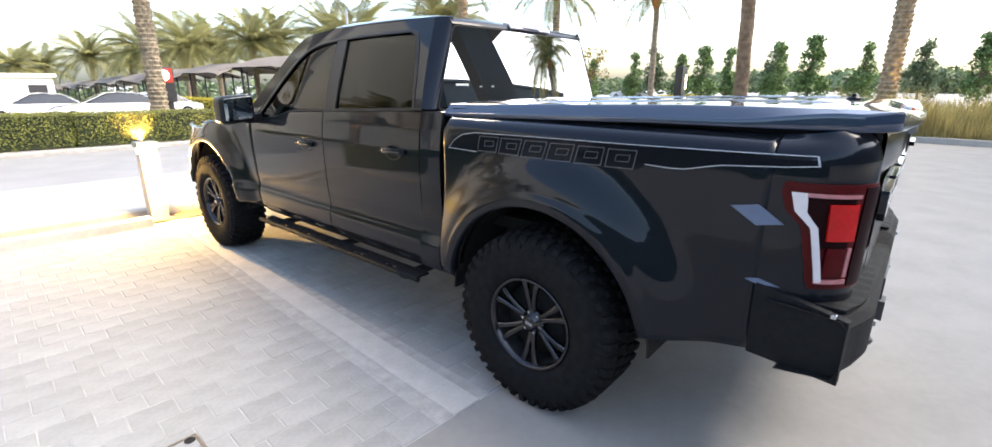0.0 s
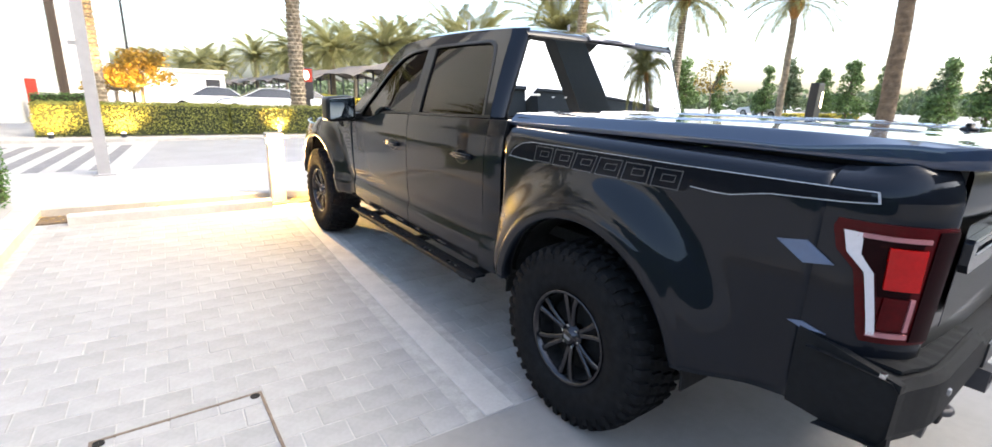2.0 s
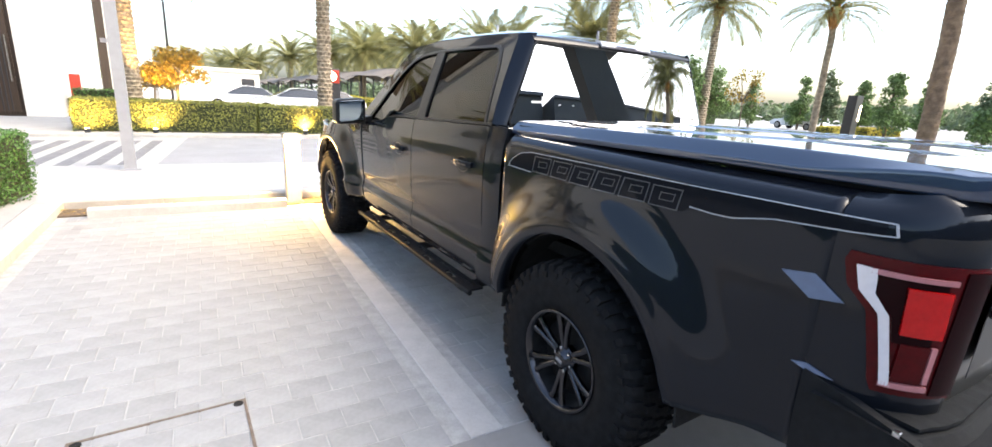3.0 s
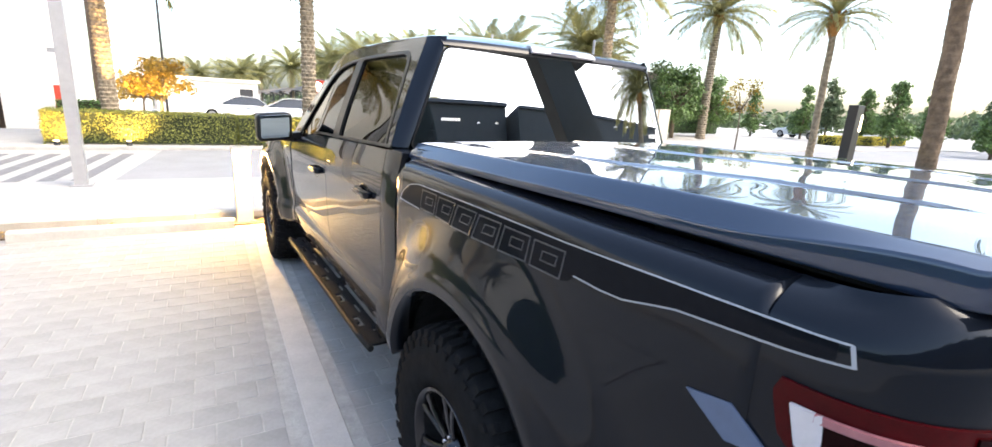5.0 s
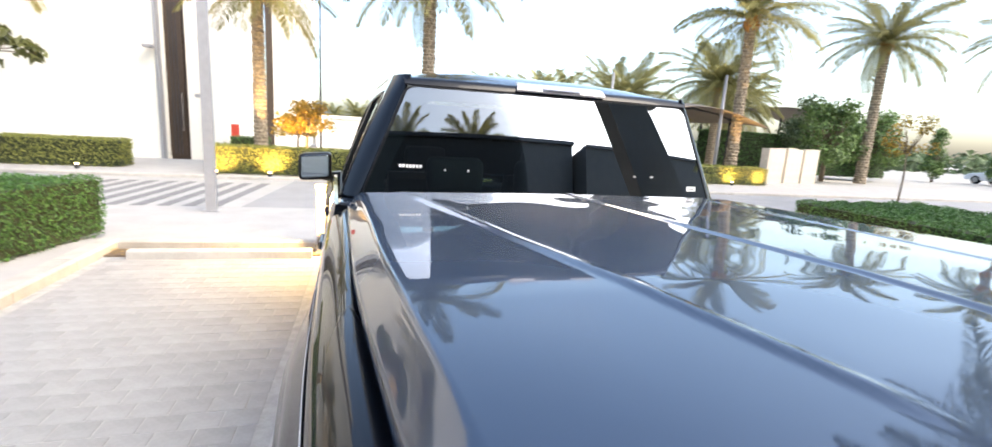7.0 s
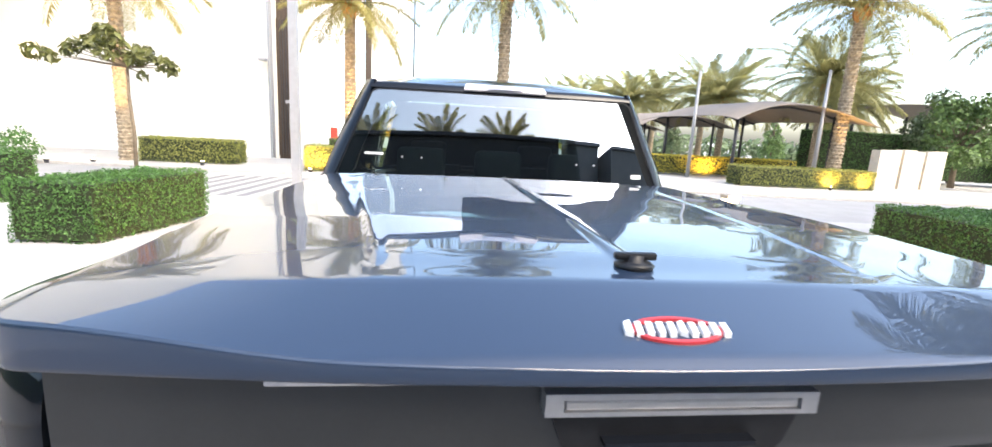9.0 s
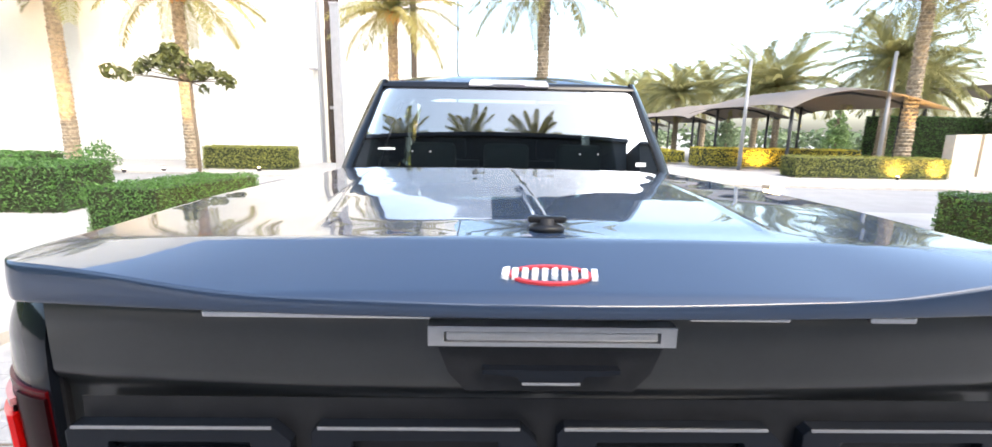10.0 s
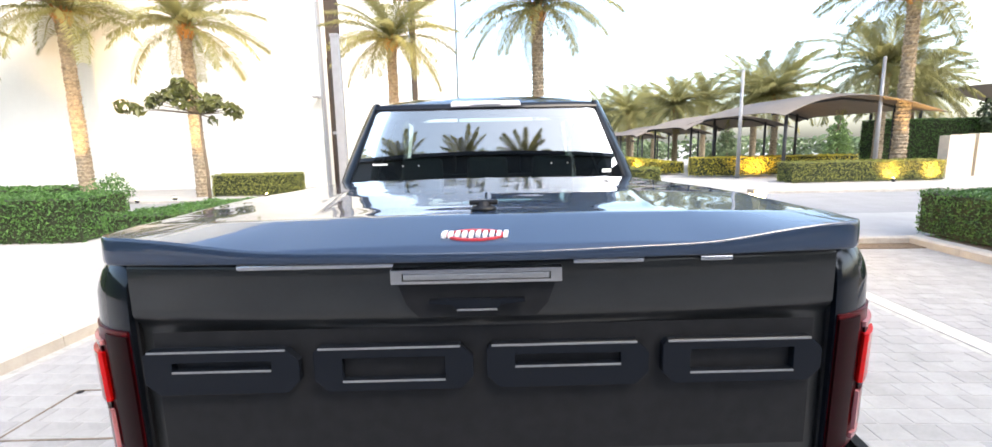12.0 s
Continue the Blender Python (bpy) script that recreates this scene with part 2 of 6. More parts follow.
def thing(name, at, label, category, group="", turn=0.0):
    ob = new(name)
    ob.empty_display_size = 0.1
    ob.location = at
    ob.rotation_euler = (0, 0, radians(turn))
    return tagged(ob, label, category, group)


def setting(name, bm, material, label="", smooth=False):
    return tagged(new(name, mesh_of(name, bm, material, smooth)), label, "", "", "structure")


def box(lo, hi, bevel=0.0, seg=2, bm=None):
    bm = bm or bmesh.new()
    r = bmesh.ops.create_cube(bm, size=1)
    for v in r["verts"]:
        v.co = Vector([lo[i] + (v.co[i] + 0.5) * (hi[i] - lo[i]) for i in range(3)])
    if bevel:
        es = list({e for v in r["verts"] for e in v.link_edges})
        bmesh.ops.bevel(bm, geom=es, offset=bevel, segments=seg, affect="EDGES", profile=0.6)
    return bm


def grid(nu, nv, fn, bm=None, close_u=False):
    """A sheet of (nu + 1) x (nv + 1) points fn(u, v), u and v from 0 to 1."""
    bm = bm or bmesh.new()
    vs = [[bm.verts.new(fn(i / nu, j / nv)) for j in range(nv + 1)] for i in range(nu + (0 if close_u else 1))]
    for i in range(nu):
        for j in range(nv):
            k = (i + 1) % len(vs)
            bm.faces.new((vs[i][j], vs[k][j], vs[k][j + 1], vs[i][j + 1]))
    return bm


def lathe(profile, n=48, axis="z", bm=None, at=(0, 0, 0)):
    """profile: (radius, height) pairs, turned about an axis."""
    bm = bm or bmesh.new()
    rings = []
    for r, h in profile:
        ring = []
        for i in range(n):
            a = 2 * math.pi * i / n
            c, s = r * math.cos(a), r * math.sin(a)
            p = {"z": (c, s, h), "x": (h, c, s), "y": (c, h, s)}[axis]
            ring.append(bm.verts.new(Vector(p) + Vector(at)))
        rings.append(ring)
    for a, b in zip(rings, rings[1:]):
        for i in range(n):
            j = (i + 1) % n
            bm.faces.new((a[i], a[j], b[j], b[i]))
    return bm


def tube(points, radius, n=8, bm=None):
    """A round bar along points; radius: one, or one for each point."""
    bm = bm or bmesh.new()
    pts = [Vector(p) for p in points]
    rad = radius if isinstance(radius, (list, tuple)) else [radius] * len(pts)
    rings = []
    for i, p in enumerate(pts):
        d = (pts[min(i + 1, len(pts) - 1)] - pts[max(i - 1, 0)]).normalized()
        side = d.cross(Vector((0, 0, 1)) if abs(d.z) < 0.9 else Vector((1, 0, 0))).normalized()
        up = side.cross(d)
        rings.append([bm.verts.new(p + rad[i] * (math.cos(2 * math.pi * k / n) * side + math.sin(2 * math.pi * k / n) * up)) for k in range(n)])
    for a, b in zip(rings, rings[1:]):
        for k in range(n):
            bm.faces.new((a[k], a[(k + 1) % n], b[(k + 1) % n], b[k]))
    bm.faces.new(rings[0][::-1])
    bm.faces.new(rings[-1])
    return bm


def prism(outline, depth, place, bm=None):
    """A flat outline (pairs) given a depth; place(a, b, d) gives the point."""
    bm = bm or bmesh.new()
    f = [bm.verts.new(place(a, b, 0)) for a, b in outline]
    g = [bm.verts.new(place(a, b, depth)) for a, b in outline]
    bm.faces.new(f)
    bm.faces.new(g[::-1])
    n = len(f)
    for i in range(n):
        bm.faces.new((f[i], g[i], g[(i + 1) % n], f[(i + 1) % n]))
    return bm


def frame_prism(outer, inner, depth, place, bm=None):
    """A flat ring between two outlines of as many points, given a depth."""
    bm = bm or bmesh.new()
    n = len(outer)
    o = [[bm.verts.new(place(a, b, d)) for a, b in outer] for d in (0, depth)]
    q = [[bm.verts.new(place(a, b, d)) for a, b in inner] for d in (0, depth)]
    for i in range(n):
        j = (i + 1) % n
        bm.faces.new((o[0][i], o[0][j], q[0][j], q[0][i]))
        bm.faces.new((o[1][i], o[1][j], q[1][j], q[1][i]))
        bm.faces.new((o[0][i], o[0][j], o[1][j], o[1][i]))
        bm.faces.new((q[0][i], q[0][j], q[1][j], q[1][i]))
    return bm


def interp(x, xs, ys):
    return float(np.interp(x, xs, ys))


def sm(a, b, x):
    t = min(1.0, max(0.0, (x - a) / (b - a)))
    return t * t * (3 - 2 * t)


# the bays lie turned a few degrees from the truck
BAYTURN = Matrix.Translation((-1.26, 0.18, 0)) @ Matrix.Rotation(radians(-2.9), 4, "Z") @ Matrix.Translation((1.26, -0.18, 0))


def turned(ob):
    ob.matrix_basis = BAYTURN @ ob.matrix_basis
    return ob


# ---- the ground ----
def ground_z(y):
    return -0.03 * max(0.0, min(y, 160.0) - 16.0)


YS = [-400, -120, -40, -15, 0, 8, 16, 20, 30, 45, 70, 110, 160, 300, 600]
bm = bmesh.new()
XS = [-500, -150, -60, -20, 0, 20, 60, 150, 500]
gv = [[bm.verts.new((x, y, ground_z(y) - 0.02)) for x in XS] for y in YS]
for a, b in zip(gv, gv[1:]):
    for i in range(len(XS) - 1):
        bm.faces.new((a[i], a[i + 1], b[i + 1], b[i]))
setting("ground", bm, SANDY, "pale sandy paved ground reaching far away")

# the road ahead of the bays, the aisle behind them
turned(setting("road", box((-60, 8.15, -0.1), (60, 12.7, 0.004)), ASPHALT, "light grey road with a striped crossing"))
turned(setting("aisle", box((-60, -9.0, -0.1), (15.0, 0.20, 0.0)), CONCRETE, "pale smooth concrete driveway behind the bays"))
turned(setting("bay_bed", box((-3.72, 0.20, -0.12), (6.10, 5.06, -0.0035)), JOINT, "sandy bed under the bay pavers"))


def kerb(name, pts, w, h, z=0.0):
    """Kerb stones about a metre long along a line, with open joints."""
    bm = bmesh.new()
    for (x0, y0), (x1, y1) in zip(pts, pts[1:]):
        length = math.hypot(x1 - x0, y1 - y0)
        n = max(1, round(length / 0.95))
        ux, uy = (x1 - x0) / length, (y1 - y0) / length
        for i in range(n):
            a, b = length * i / n + 0.003, length * (i + 1) / n - 0.003
            prof = [(0, -0.04), (w, -0.04), (w, h - 0.02), (w - 0.025, h), (0.03, h), (0, h - 0.025)]
            prism(prof, b - a, lambda p, q, d: Vector((x0 + ux * (a + d) - uy * p, y0 + uy * (a + d) + ux * p, z + q)), bm)
    return turned(setting(name, bm, KERB, "pale concrete kerb stones with open joints"))


# pavement on three sides of the bays, kerbs, the strip of soil by the wheel stops
turned(setting("pavement_front", box((-60, 5.52, -0.1), (60, 8.15, 0.06)), SIDEWALK, "pale pavement between the bays and the road"))
kerb("kerb_front", [(6.3, 5.52), (-3.72, 5.52)], 0.14, 0.11)
turned(setting("pavement_left", box((-60, -6.0, -0.1), (-3.96, 5.52, 0.10)), SIDEWALK, "pale raised pavement with clipped hedges"))
kerb("kerb_left", [(-3.72, -6.0), (-3.72, 5.50)], 0.24, 0.115)
turned(setting("planter_right", box((6.34, -0.2, -0.1), (9.7, 5.5, 0.10)), SOIL, "raised planter with soil"))
kerb("kerb_right", [(6.10, 5.5), (6.10, -0.3)], 0.24, 0.12)
turned(setting("soil_strip", box((-3.72, 5.06, -0.1), (6.10, 5.38, 0.012)), SOIL, "narrow strip of dry soil and fallen leaves"))
turned(setting("pavement_far", box((-60, 12.7, -0.1), (60, 17.3, 0.05)), SIDEWALK, "pale pavement beyond the road"))
kerb("kerb_far", [(30, 12.70), (-30, 12.70)], 0.14, 0.09)
kerb("kerb_grass", [(15.4, -20), (15.4, 1.5)], 0.2, 0.15)

# striped crossing
for i in range(9):
    x = -6.82 + i * 0.40
    bm = prism([(x, 8.45), (x + 0.19, 8.45), (x + 0.44, 11.85), (x + 0.25, 11.85)], 0.006, lambda a, b, d: Vector((a, b, 0.006 + d)))
    turned(setting("crossing_stripe", bm, ZEBRA, "dark grey stripe across the crossing"))
turned(setting("crossing_pad", prism([(-7.0, 8.2), (-3.1, 8.2), (-2.7, 12.6), (-7.0, 12.6)], 0.004, lambda a, b, d: Vector((a, b, 0.002 + d))), SIDEWALK, "pale crossing"))

# concrete bands between the bays
for x in (-1.245, 1.255, 3.755):
    turned(setting("bay_band", box((x - 0.085, 0.205, -0.1), (x + 0.085, 5.06, 0.004), 0.004, 1), BAND, "pale concrete band between two bays"))

# wheel stops
for x0, x1 in ((-3.45, -1.5), (1.45, 3.4)):
    t = turned(thing("wheel_stop", (0, 0, 0), "long pale concrete wheel stop at the bay's head", "wheel stop", "wheel stops"))
    part("bar", prism([(0, -0.02), (0.17, -0.02), (0.15, 0.085), (0.13, 0.10), (0.04, 0.10), (0.02, 0.085)], x1 - x0, lambda a, b, d: Vector((x0 + d, 4.92 + a, b))), KERB, t)

# fallen leaves and pebbles along the soil strip
rng = np.random.default_rng(5)
bm = bmesh.new()
for i in range(700):
    x, y, s, a = rng.uniform(-3.6, 5.5), rng.normal(5.25, 0.09), rng.uniform(0.012, 0.035), rng.uniform(0, 6.28)
    z = 0.016 + rng.uniform(0, 0.02)
    q = [(math.cos(a + k) * s * e, math.sin(a + k) * s * e) for k, e in ((0, 1), (1.57, 0.5), (3.14, 1), (4.71, 0.5))]
    bm.faces.new([bm.verts.new((x + u, y + v, z + rng.uniform(0, 0.012))) for u, v in q])
tagged(new("fallen_leaves", mesh_of("fallen_leaves", bm, LEAFORANGE)), "dry brown leaves scattered along the soil strip", "leaves", "", "stuff")


# ---- the building ----
bm = box((-60, 18.1, -0.2), (-6.65, 34, 14))
setting("wall_white", bm, WALL, "tall plain white rendered building wall")
bm = box((-7.3, 19.0, -0.2), (-6.03, 19.3, 14))
setting("wall_slot", bm, BROWN, "dark bronze recess beside the white wall")
setting("wall_mid", box((-6.03, 18.9, -0.2), (-5.3, 32.5, 14)), WALL, "white side wall behind the recess")
setting("wall_back", box((-5.3, 32.9, -0.6), (-3.3, 50, 14)), WALL, "white wall set further back")
setting("wall_back_slot", box((-5.28, 32.7, -0.6), (-4.9, 32.95, 14)), BROWN, "thin dark slot in the white wall")
setting("wall_reveal", box((-6.70, 18.04, -0.2), (-6.62, 18.4, 14)), POLE, "grey metal edge of the recess")
t = thing("entrance_door", (-6.40, 18.95, 0.05), "tall dark bronze door in the recess", "door")
part("leaf", box((-0.27, -0.04, 0), (0.27, 0.0, 5.2), 0.01), BROWN, t)
for hx in (-0.1, 0.0, 0.1):
    part("rib", box((hx - 0.015, -0.07, 0.05), (hx + 0.015, -0.04, 5.15)), DARKSTEEL, t)
part("pull_bar", tube([(0.2, -0.1, 0.9), (0.2, -0.1, 2.2)], 0.018), BRIGHT, t, "steel pull bar")
t = thing("fire_cabinet", (-5.15, 22.0, 0.2), "orange-red cabinet on the white wall", "cabinet")
part("body", box((-0.15, -0.02, 0), (0.15, 0.1, 1.0), 0.02), SIGNRED, t)
t = thing("wall_lamp", (-6.80, 18.0, 3.6), "small metal lamp on the white wall", "lamp")
part("arm", box((-0.03, -0.05, -0.03), (0.03, 0.1, 0.03)), POLE, t)
part("shade", box((-0.14, -0.35, -0.05), (0.14, -0.05, 0.05), 0.02), POLE, t)

# the dark block and the column behind the camera, seen in the truck's rear glass
t = thing("low_building", (0, -33, 0), "long dark low building with a flat roof", "building")
part("wall", box((-50, -9, 0), (18, 0, 11.4)), FACADE, t)
part("roof", box((-50.4, -9.2, 11.4), (18.2, 0.3, 11.7), 0.03), DARKSTEEL, t)
for i in range(14):
    w = part("window", box((-46 + i * 4.4, -0.02, 0.8), (-43 + i * 4.4, 0.06, 6.0), 0.02), CARGLASS, t)
    part("sill", box((-46.1 + i * 4.4, -0.02, 0.68), (-42.9 + i * 4.4, 0.14, 0.8), 0.01), POLE, w)
t = thing("low_building", (18.4, -30, 0), "long dark low building with a flat roof", "building")
part("wall", box((0, -8, 0), (44, 0, 10.5)), FACADE, t)
part("roof", box((0, -8.2, 10.5), (44.2, 0.2, 10.75), 0.03), DARKSTEEL, t)
for i in range(8):
    w = part("window", box((2 + i * 5.2, -0.02, 0.8), (5 + i * 5.2, 0.06, 5.4), 0.02), CARGLASS, t)
    part("sill", box((1.9 + i * 5.2, -0.02, 0.68), (5.1 + i * 5.2, 0.14, 0.8), 0.01), POLE, w)
t = thing("canopy_column", (19.2, -14.0, 0), "broad leaning dark clad column of the entrance canopy", "column")
shaft = box((-1.0, -0.6, 0), (1.0, 0.6, 10.0), 0.02)
for v in shaft.verts:
    v.co.x = v.co.x * (3.25 - 0.185 * v.co.z) - 0.92 * v.co.z
part("shaft", shaft, FACADE, t)
part("base", box((-3.4, -0.75, 0), (3.4, 0.75, 0.25), 0.02), STONE, t)
# assumed roof out of view, added to darken the sky mirrored in the lid
t = thing("entrance_canopy", (10.2, -13.0, 10.0), "wide flat dark canopy roof out of view, added to block the sky", "canopy")
part("roof", box((-10.5, -6.0, 0), (9.5, 3.3, 0.4), 0.04), FACADE, t)
part("fascia", box((-10.6, 3.3, -0.1), (9.6, 3.4, 0.5), 0.02), DARKSTEEL, t)


# ---- the truck: nose along +y, rear axle at y = 0 ----
truck = thing("pickup_truck", (0, 0, 0), "dark blue-grey crew-cab pickup truck with glossy bed cover on pavers", "pickup truck")

AXLES = (0.0, 3.69)
ARCH_Z, ARCH_R = 0.47, 0.535


def side_w(y, z):
    """Half width of the body below the windows."""
    if y < 0.64:
        w = interp(z, [0.5, 0.62, 0.80, 1.0, 1.16, 1.25, 1.312, 1.330, 1.350, 1.365, 1.376], [0.930, 0.956, 0.966, 0.973, 0.975, 0.974, 0.971, 0.963, 0.942, 0.915, 0.880])
    else:
        w = interp(z, [0.48, 0.56, 0.66, 0.70, 0.74, 0.80, 1.0, 1.16, 1.28, 1.40], [0.938, 0.966, 0.976, 0.962, 0.960, 0.970, 0.979, 0.981, 0.970, 0.945])
    w -= 0.014 * sm(-0.4, -0.9, y)
    if y > 4.1:
        w -= 0.20 * ((y - 4.1) / 0.5) ** 2
    for a in AXLES:
        r = math.hypot(y - a, (z - ARCH_Z) * 1.0)
        w += (0.072 if a == 0 else 0.068) * (1 - sm(0.58, 0.82, r)) + 0.012 * (1 - sm(0.575, 0.60, r))
    return w


def arch_panel(s, axle, ymin, ymax, zmin0, zmin1, ztop, n=72, k=12):
    """The panel round a wheel: rays from the arch out to the panel's edge."""
    a0 = math.atan2(zmin1 - ARCH_Z, ymax - axle)
    a1 = math.pi - math.atan2(zmin0 - ARCH_Z, axle - ymin)
    corners = [math.atan2(ztop(ymax) - ARCH_Z, ymax - axle), math.atan2(ztop(ymin) - ARCH_Z, ymin - axle)]
    angles = sorted(set([a0 + (a1 - a0) * i / n for i in range(n + 1)] + corners))

    def at(a, v):
        c, q = math.cos(a), math.sin(a)
        far = 9.0
        if c > 1e-6:
            far = min(far, (ymax - axle) / c)
        if c < -1e-6:
            far = min(far, (ymin - axle) / c)
        for _ in range(4):
            if q > 1e-6:
                y = axle + far * c
                far = min(far, (ztop(y) - ARCH_Z) / q)
        r = ARCH_R + (far - ARCH_R) * v ** 1.25
        y, z = axle + r * c, ARCH_Z + r * q
        return Vector((s * side_w(y, z), y, z))
    bm = bmesh.new()
    vs = [[bm.verts.new(at(a, j / k)) for j in range(k + 1)] for a in angles]
    lip = [bm.verts.new(at(a, 0) - Vector((s * 0.10, 0, 0))) for a in angles]
    for i in range(len(angles) - 1):
        bm.faces.new((lip[i], lip[i + 1], vs[i + 1][0], vs[i][0]))
        for j in range(k):
            bm.faces.new((vs[i][j], vs[i + 1][j], vs[i + 1][j + 1], vs[i][j + 1]))
    return bm


def belt(y):
    return interp(y, [0.6, 1.0, 1.7, 2.25, 2.45, 2.6, 3.0, 3.3, 4.6], [1.385, 1.375, 1.345, 1.32, 1.275, 1.25, 1.235, 1.215, 1.12])


def cab_x(y, z):
    """Half width of the cab above the belt line."""
    b = belt(y)
    t = max(0.0, (z - b) / (1.88 - b))
    return 0.918 - 0.208 * t ** 1.15 - 0.03 * sm(2.2, 3.0, y) * t


def corner(u):
    """Plan of the bed's rear corner: from the side (0) round to the tailgate (1)."""
    a = u * math.pi / 2
    t = math.sin(a) ** 0.9
    return 0.785 + 0.174 * max(0.0, 1 - t ** 3) ** 0.7, -0.90 - 0.265 * t


def corner_at(s, u, z, out=0.0):
    x, y = corner(u)
    a = u * math.pi / 2
    side = interp(z, [0.60, 0.80, 1.25, 1.312, 1.330, 1.350, 1.365, 1.376], [0.02, 0.007, 0.0, 0.003, 0.011, 0.032, 0.058, 0.093])
    rear = interp(z, [0.60, 0.80, 1.25, 1.312, 1.340, 1.365, 1.385, 1.398], [0.02, 0.007, 0.0, 0.003, 0.009, 0.018, 0.030, 0.050])
    drop = side + (rear - side) * sm(0.0, 0.6, u)
    return Vector((s * (x - drop * math.cos(a) + out * math.cos(a)), y + drop * math.sin(a) - out * math.sin(a), z))


def side_strip(line_a, line_b, s, inset=0.0, n=10, k=4):
    """A sheet on the cab's side between two polylines of (y, z)."""
    def along(line, t):
        # a smooth curve through the points
        p = [Vector(q) for q in line]
        d = [(b - a).length for a, b in zip(p, p[1:])]
        x = t * sum(d)
        for i, e in enumerate(d):
            if x <= e or i == len(d) - 1:
                k = min(1.0, x / max(e, 1e-6))
                m0 = (p[i + 1] - p[max(i - 1, 0)]) / max(d[i] + (d[i - 1] if i else 0.0), 1e-6) * e
                m1 = (p[min(i + 2, len(p) - 1)] - p[i]) / max(d[i] + (d[i + 1] if i + 2 < len(p) else 0.0), 1e-6) * e
                return (2 * k ** 3 - 3 * k * k + 1) * p[i] + (k ** 3 - 2 * k * k + k) * m0 + (3 * k * k - 2 * k ** 3) * p[i + 1] + (k ** 3 - k * k) * m1
            x -= e

    def at(u, v):
        q = along(line_a, u).lerp(along(line_b, u), v)
        return Vector((s * (cab_x(q[0], q[1]) - inset), q[0], q[1]))
    return grid(n, k, at)


for s in (-1, 1):
    # bed sides, doors, fender
    part("bed_side", arch_panel(s, 0.0, -0.90, 0.615, 0.62, 0.56, lambda y: 1.376, 72, 22), PAINT, truck, "", True, 0.02)
    part("rear_corner_panel", grid(24, 40, lambda u, v: corner_at(s, u, 0.62 + v ** 0.6 * (0.756 + 0.022 * sm(0.0, 0.6, u)))), PAINT, truck, "", True, 0.02)
    part("front_fender", arch_panel(s, 3.69, 2.845, 4.5, 0.55, 0.60, belt), PAINT, truck, "", True, 0.02)
    part("cab_corner", grid(6, 24, lambda u, v: Vector((s * (side_w(0.70, 0.52 + v * (belt(0.7) - 0.52)) - 0.012 * (1 - u) ** 2), 0.655 + u * 0.145, 0.52 + v * (belt(0.7) - 0.52)))), PAINT, truck, "", True, 0.02)
    for y0, y1 in ((0.806, 1.772), (1.780, 2.838)):
        door = part("door", grid(16, 40, lambda u, v: Vector((s * side_w(y0 + u * (y1 - y0), 0.52 + v * (belt(y0 + u * (y1 - y0)) - 0.52)), y0 + u * (y1 - y0), 0.52 + v * (belt(y0 + u * (y1 - y0)) - 0.52)))), PAINT, truck, "", True, 0.02)
        hy, hz = y0 + 0.21, 1.155 - 0.035 * (y0 > 1)
        hw = side_w(hy, hz)
        cup = lathe([(0.001, 0.0), (0.05, 0.0), (0.056, 0.006), (0.060, 0.003)], 24, "x")
        for v in cup.verts:
            v.co = Vector((s * (hw - 0.001 + v.co.x * 0.5), hy + 0.015 + v.co.y * 1.25, hz - 0.008 + v.co.z * 0.75))
        part("handle_cup", cup, BLACKTRIM, door, "dark recess behind the handle", True)
        bar = box((-0.5, -0.5, -0.5), (0.5, 0.5, 0.5), 0.16, 3)
        for v in bar.verts:
            v.co = Vector((s * (hw + 0.028 + v.co.x * 0.022 - 0.02 * (abs(v.co.y) * 2) ** 3), hy + v.co.y * 0.20, hz + v.co.z * 0.034))
        part("door_handle", bar, PAINT, door, "", True)
        # the highlight on the handle is laid on as a thin grey strip
        part("handle_glint", box((min(s * (hw + 0.036), s * (hw + 0.041)), hy - 0.085, hz - 0.003), (max(s * (hw + 0.036), s * (hw + 0.041)), hy + 0.085, hz + 0.004)), DECALDIM, door, "grey strip standing for the highlight along the handle")
    part("belt_trim", side_strip([(0.84, 1.385), (1.0, 1.378), (1.7, 1.348), (2.25, 1.323), (2.45, 1.278), (2.62, 1.253), (2.86, 1.243)], [(0.84, 1.400), (1.0, 1.393), (1.7, 1.362), (2.25, 1.337), (2.45, 1.292), (2.62, 1.268), (2.86, 1.258)], s, -0.006, 30, 1), BLACKTRIM, truck, "black strip below the side windows", False, 0.008)
    part("door_seam", box((s * 0.93 - 0.012, 1.771, 0.52), (s * 0.93 + 0.012, 1.781, 1.34)), UNDER, truck, "dark gap between the doors")
    part("door_seam", box((s * 0.93 - 0.012, 0.799, 0.52), (s * 0.93 + 0.012, 0.807, 1.37)), UNDER, truck, "dark gap behind the rear door")
    # greenhouse
    part("rear_pillar", side_strip([(0.845, 1.385), (0.890, 1.62), (0.930, 1.84), (0.950, 1.885)], [(0.915, 1.385), (0.975, 1.62), (1.055, 1.800), (1.13, 1.815)], s, 0, 14, 6), PAINT, truck, "", True, 0.02)
    part("roof_rail", side_strip([(0.950, 1.885), (1.5, 1.892), (2.1, 1.868), (2.36, 1.82), (2.62, 1.64), (3.02, 1.31), (3.08, 1.235)], [(1.055, 1.800), (1.17, 1.822), (1.9, 1.800), (2.20, 1.752), (2.46, 1.60), (2.84, 1.30), (2.88, 1.24)], s, 0, 70, 6), PAINT, truck, "", True, 0.02)
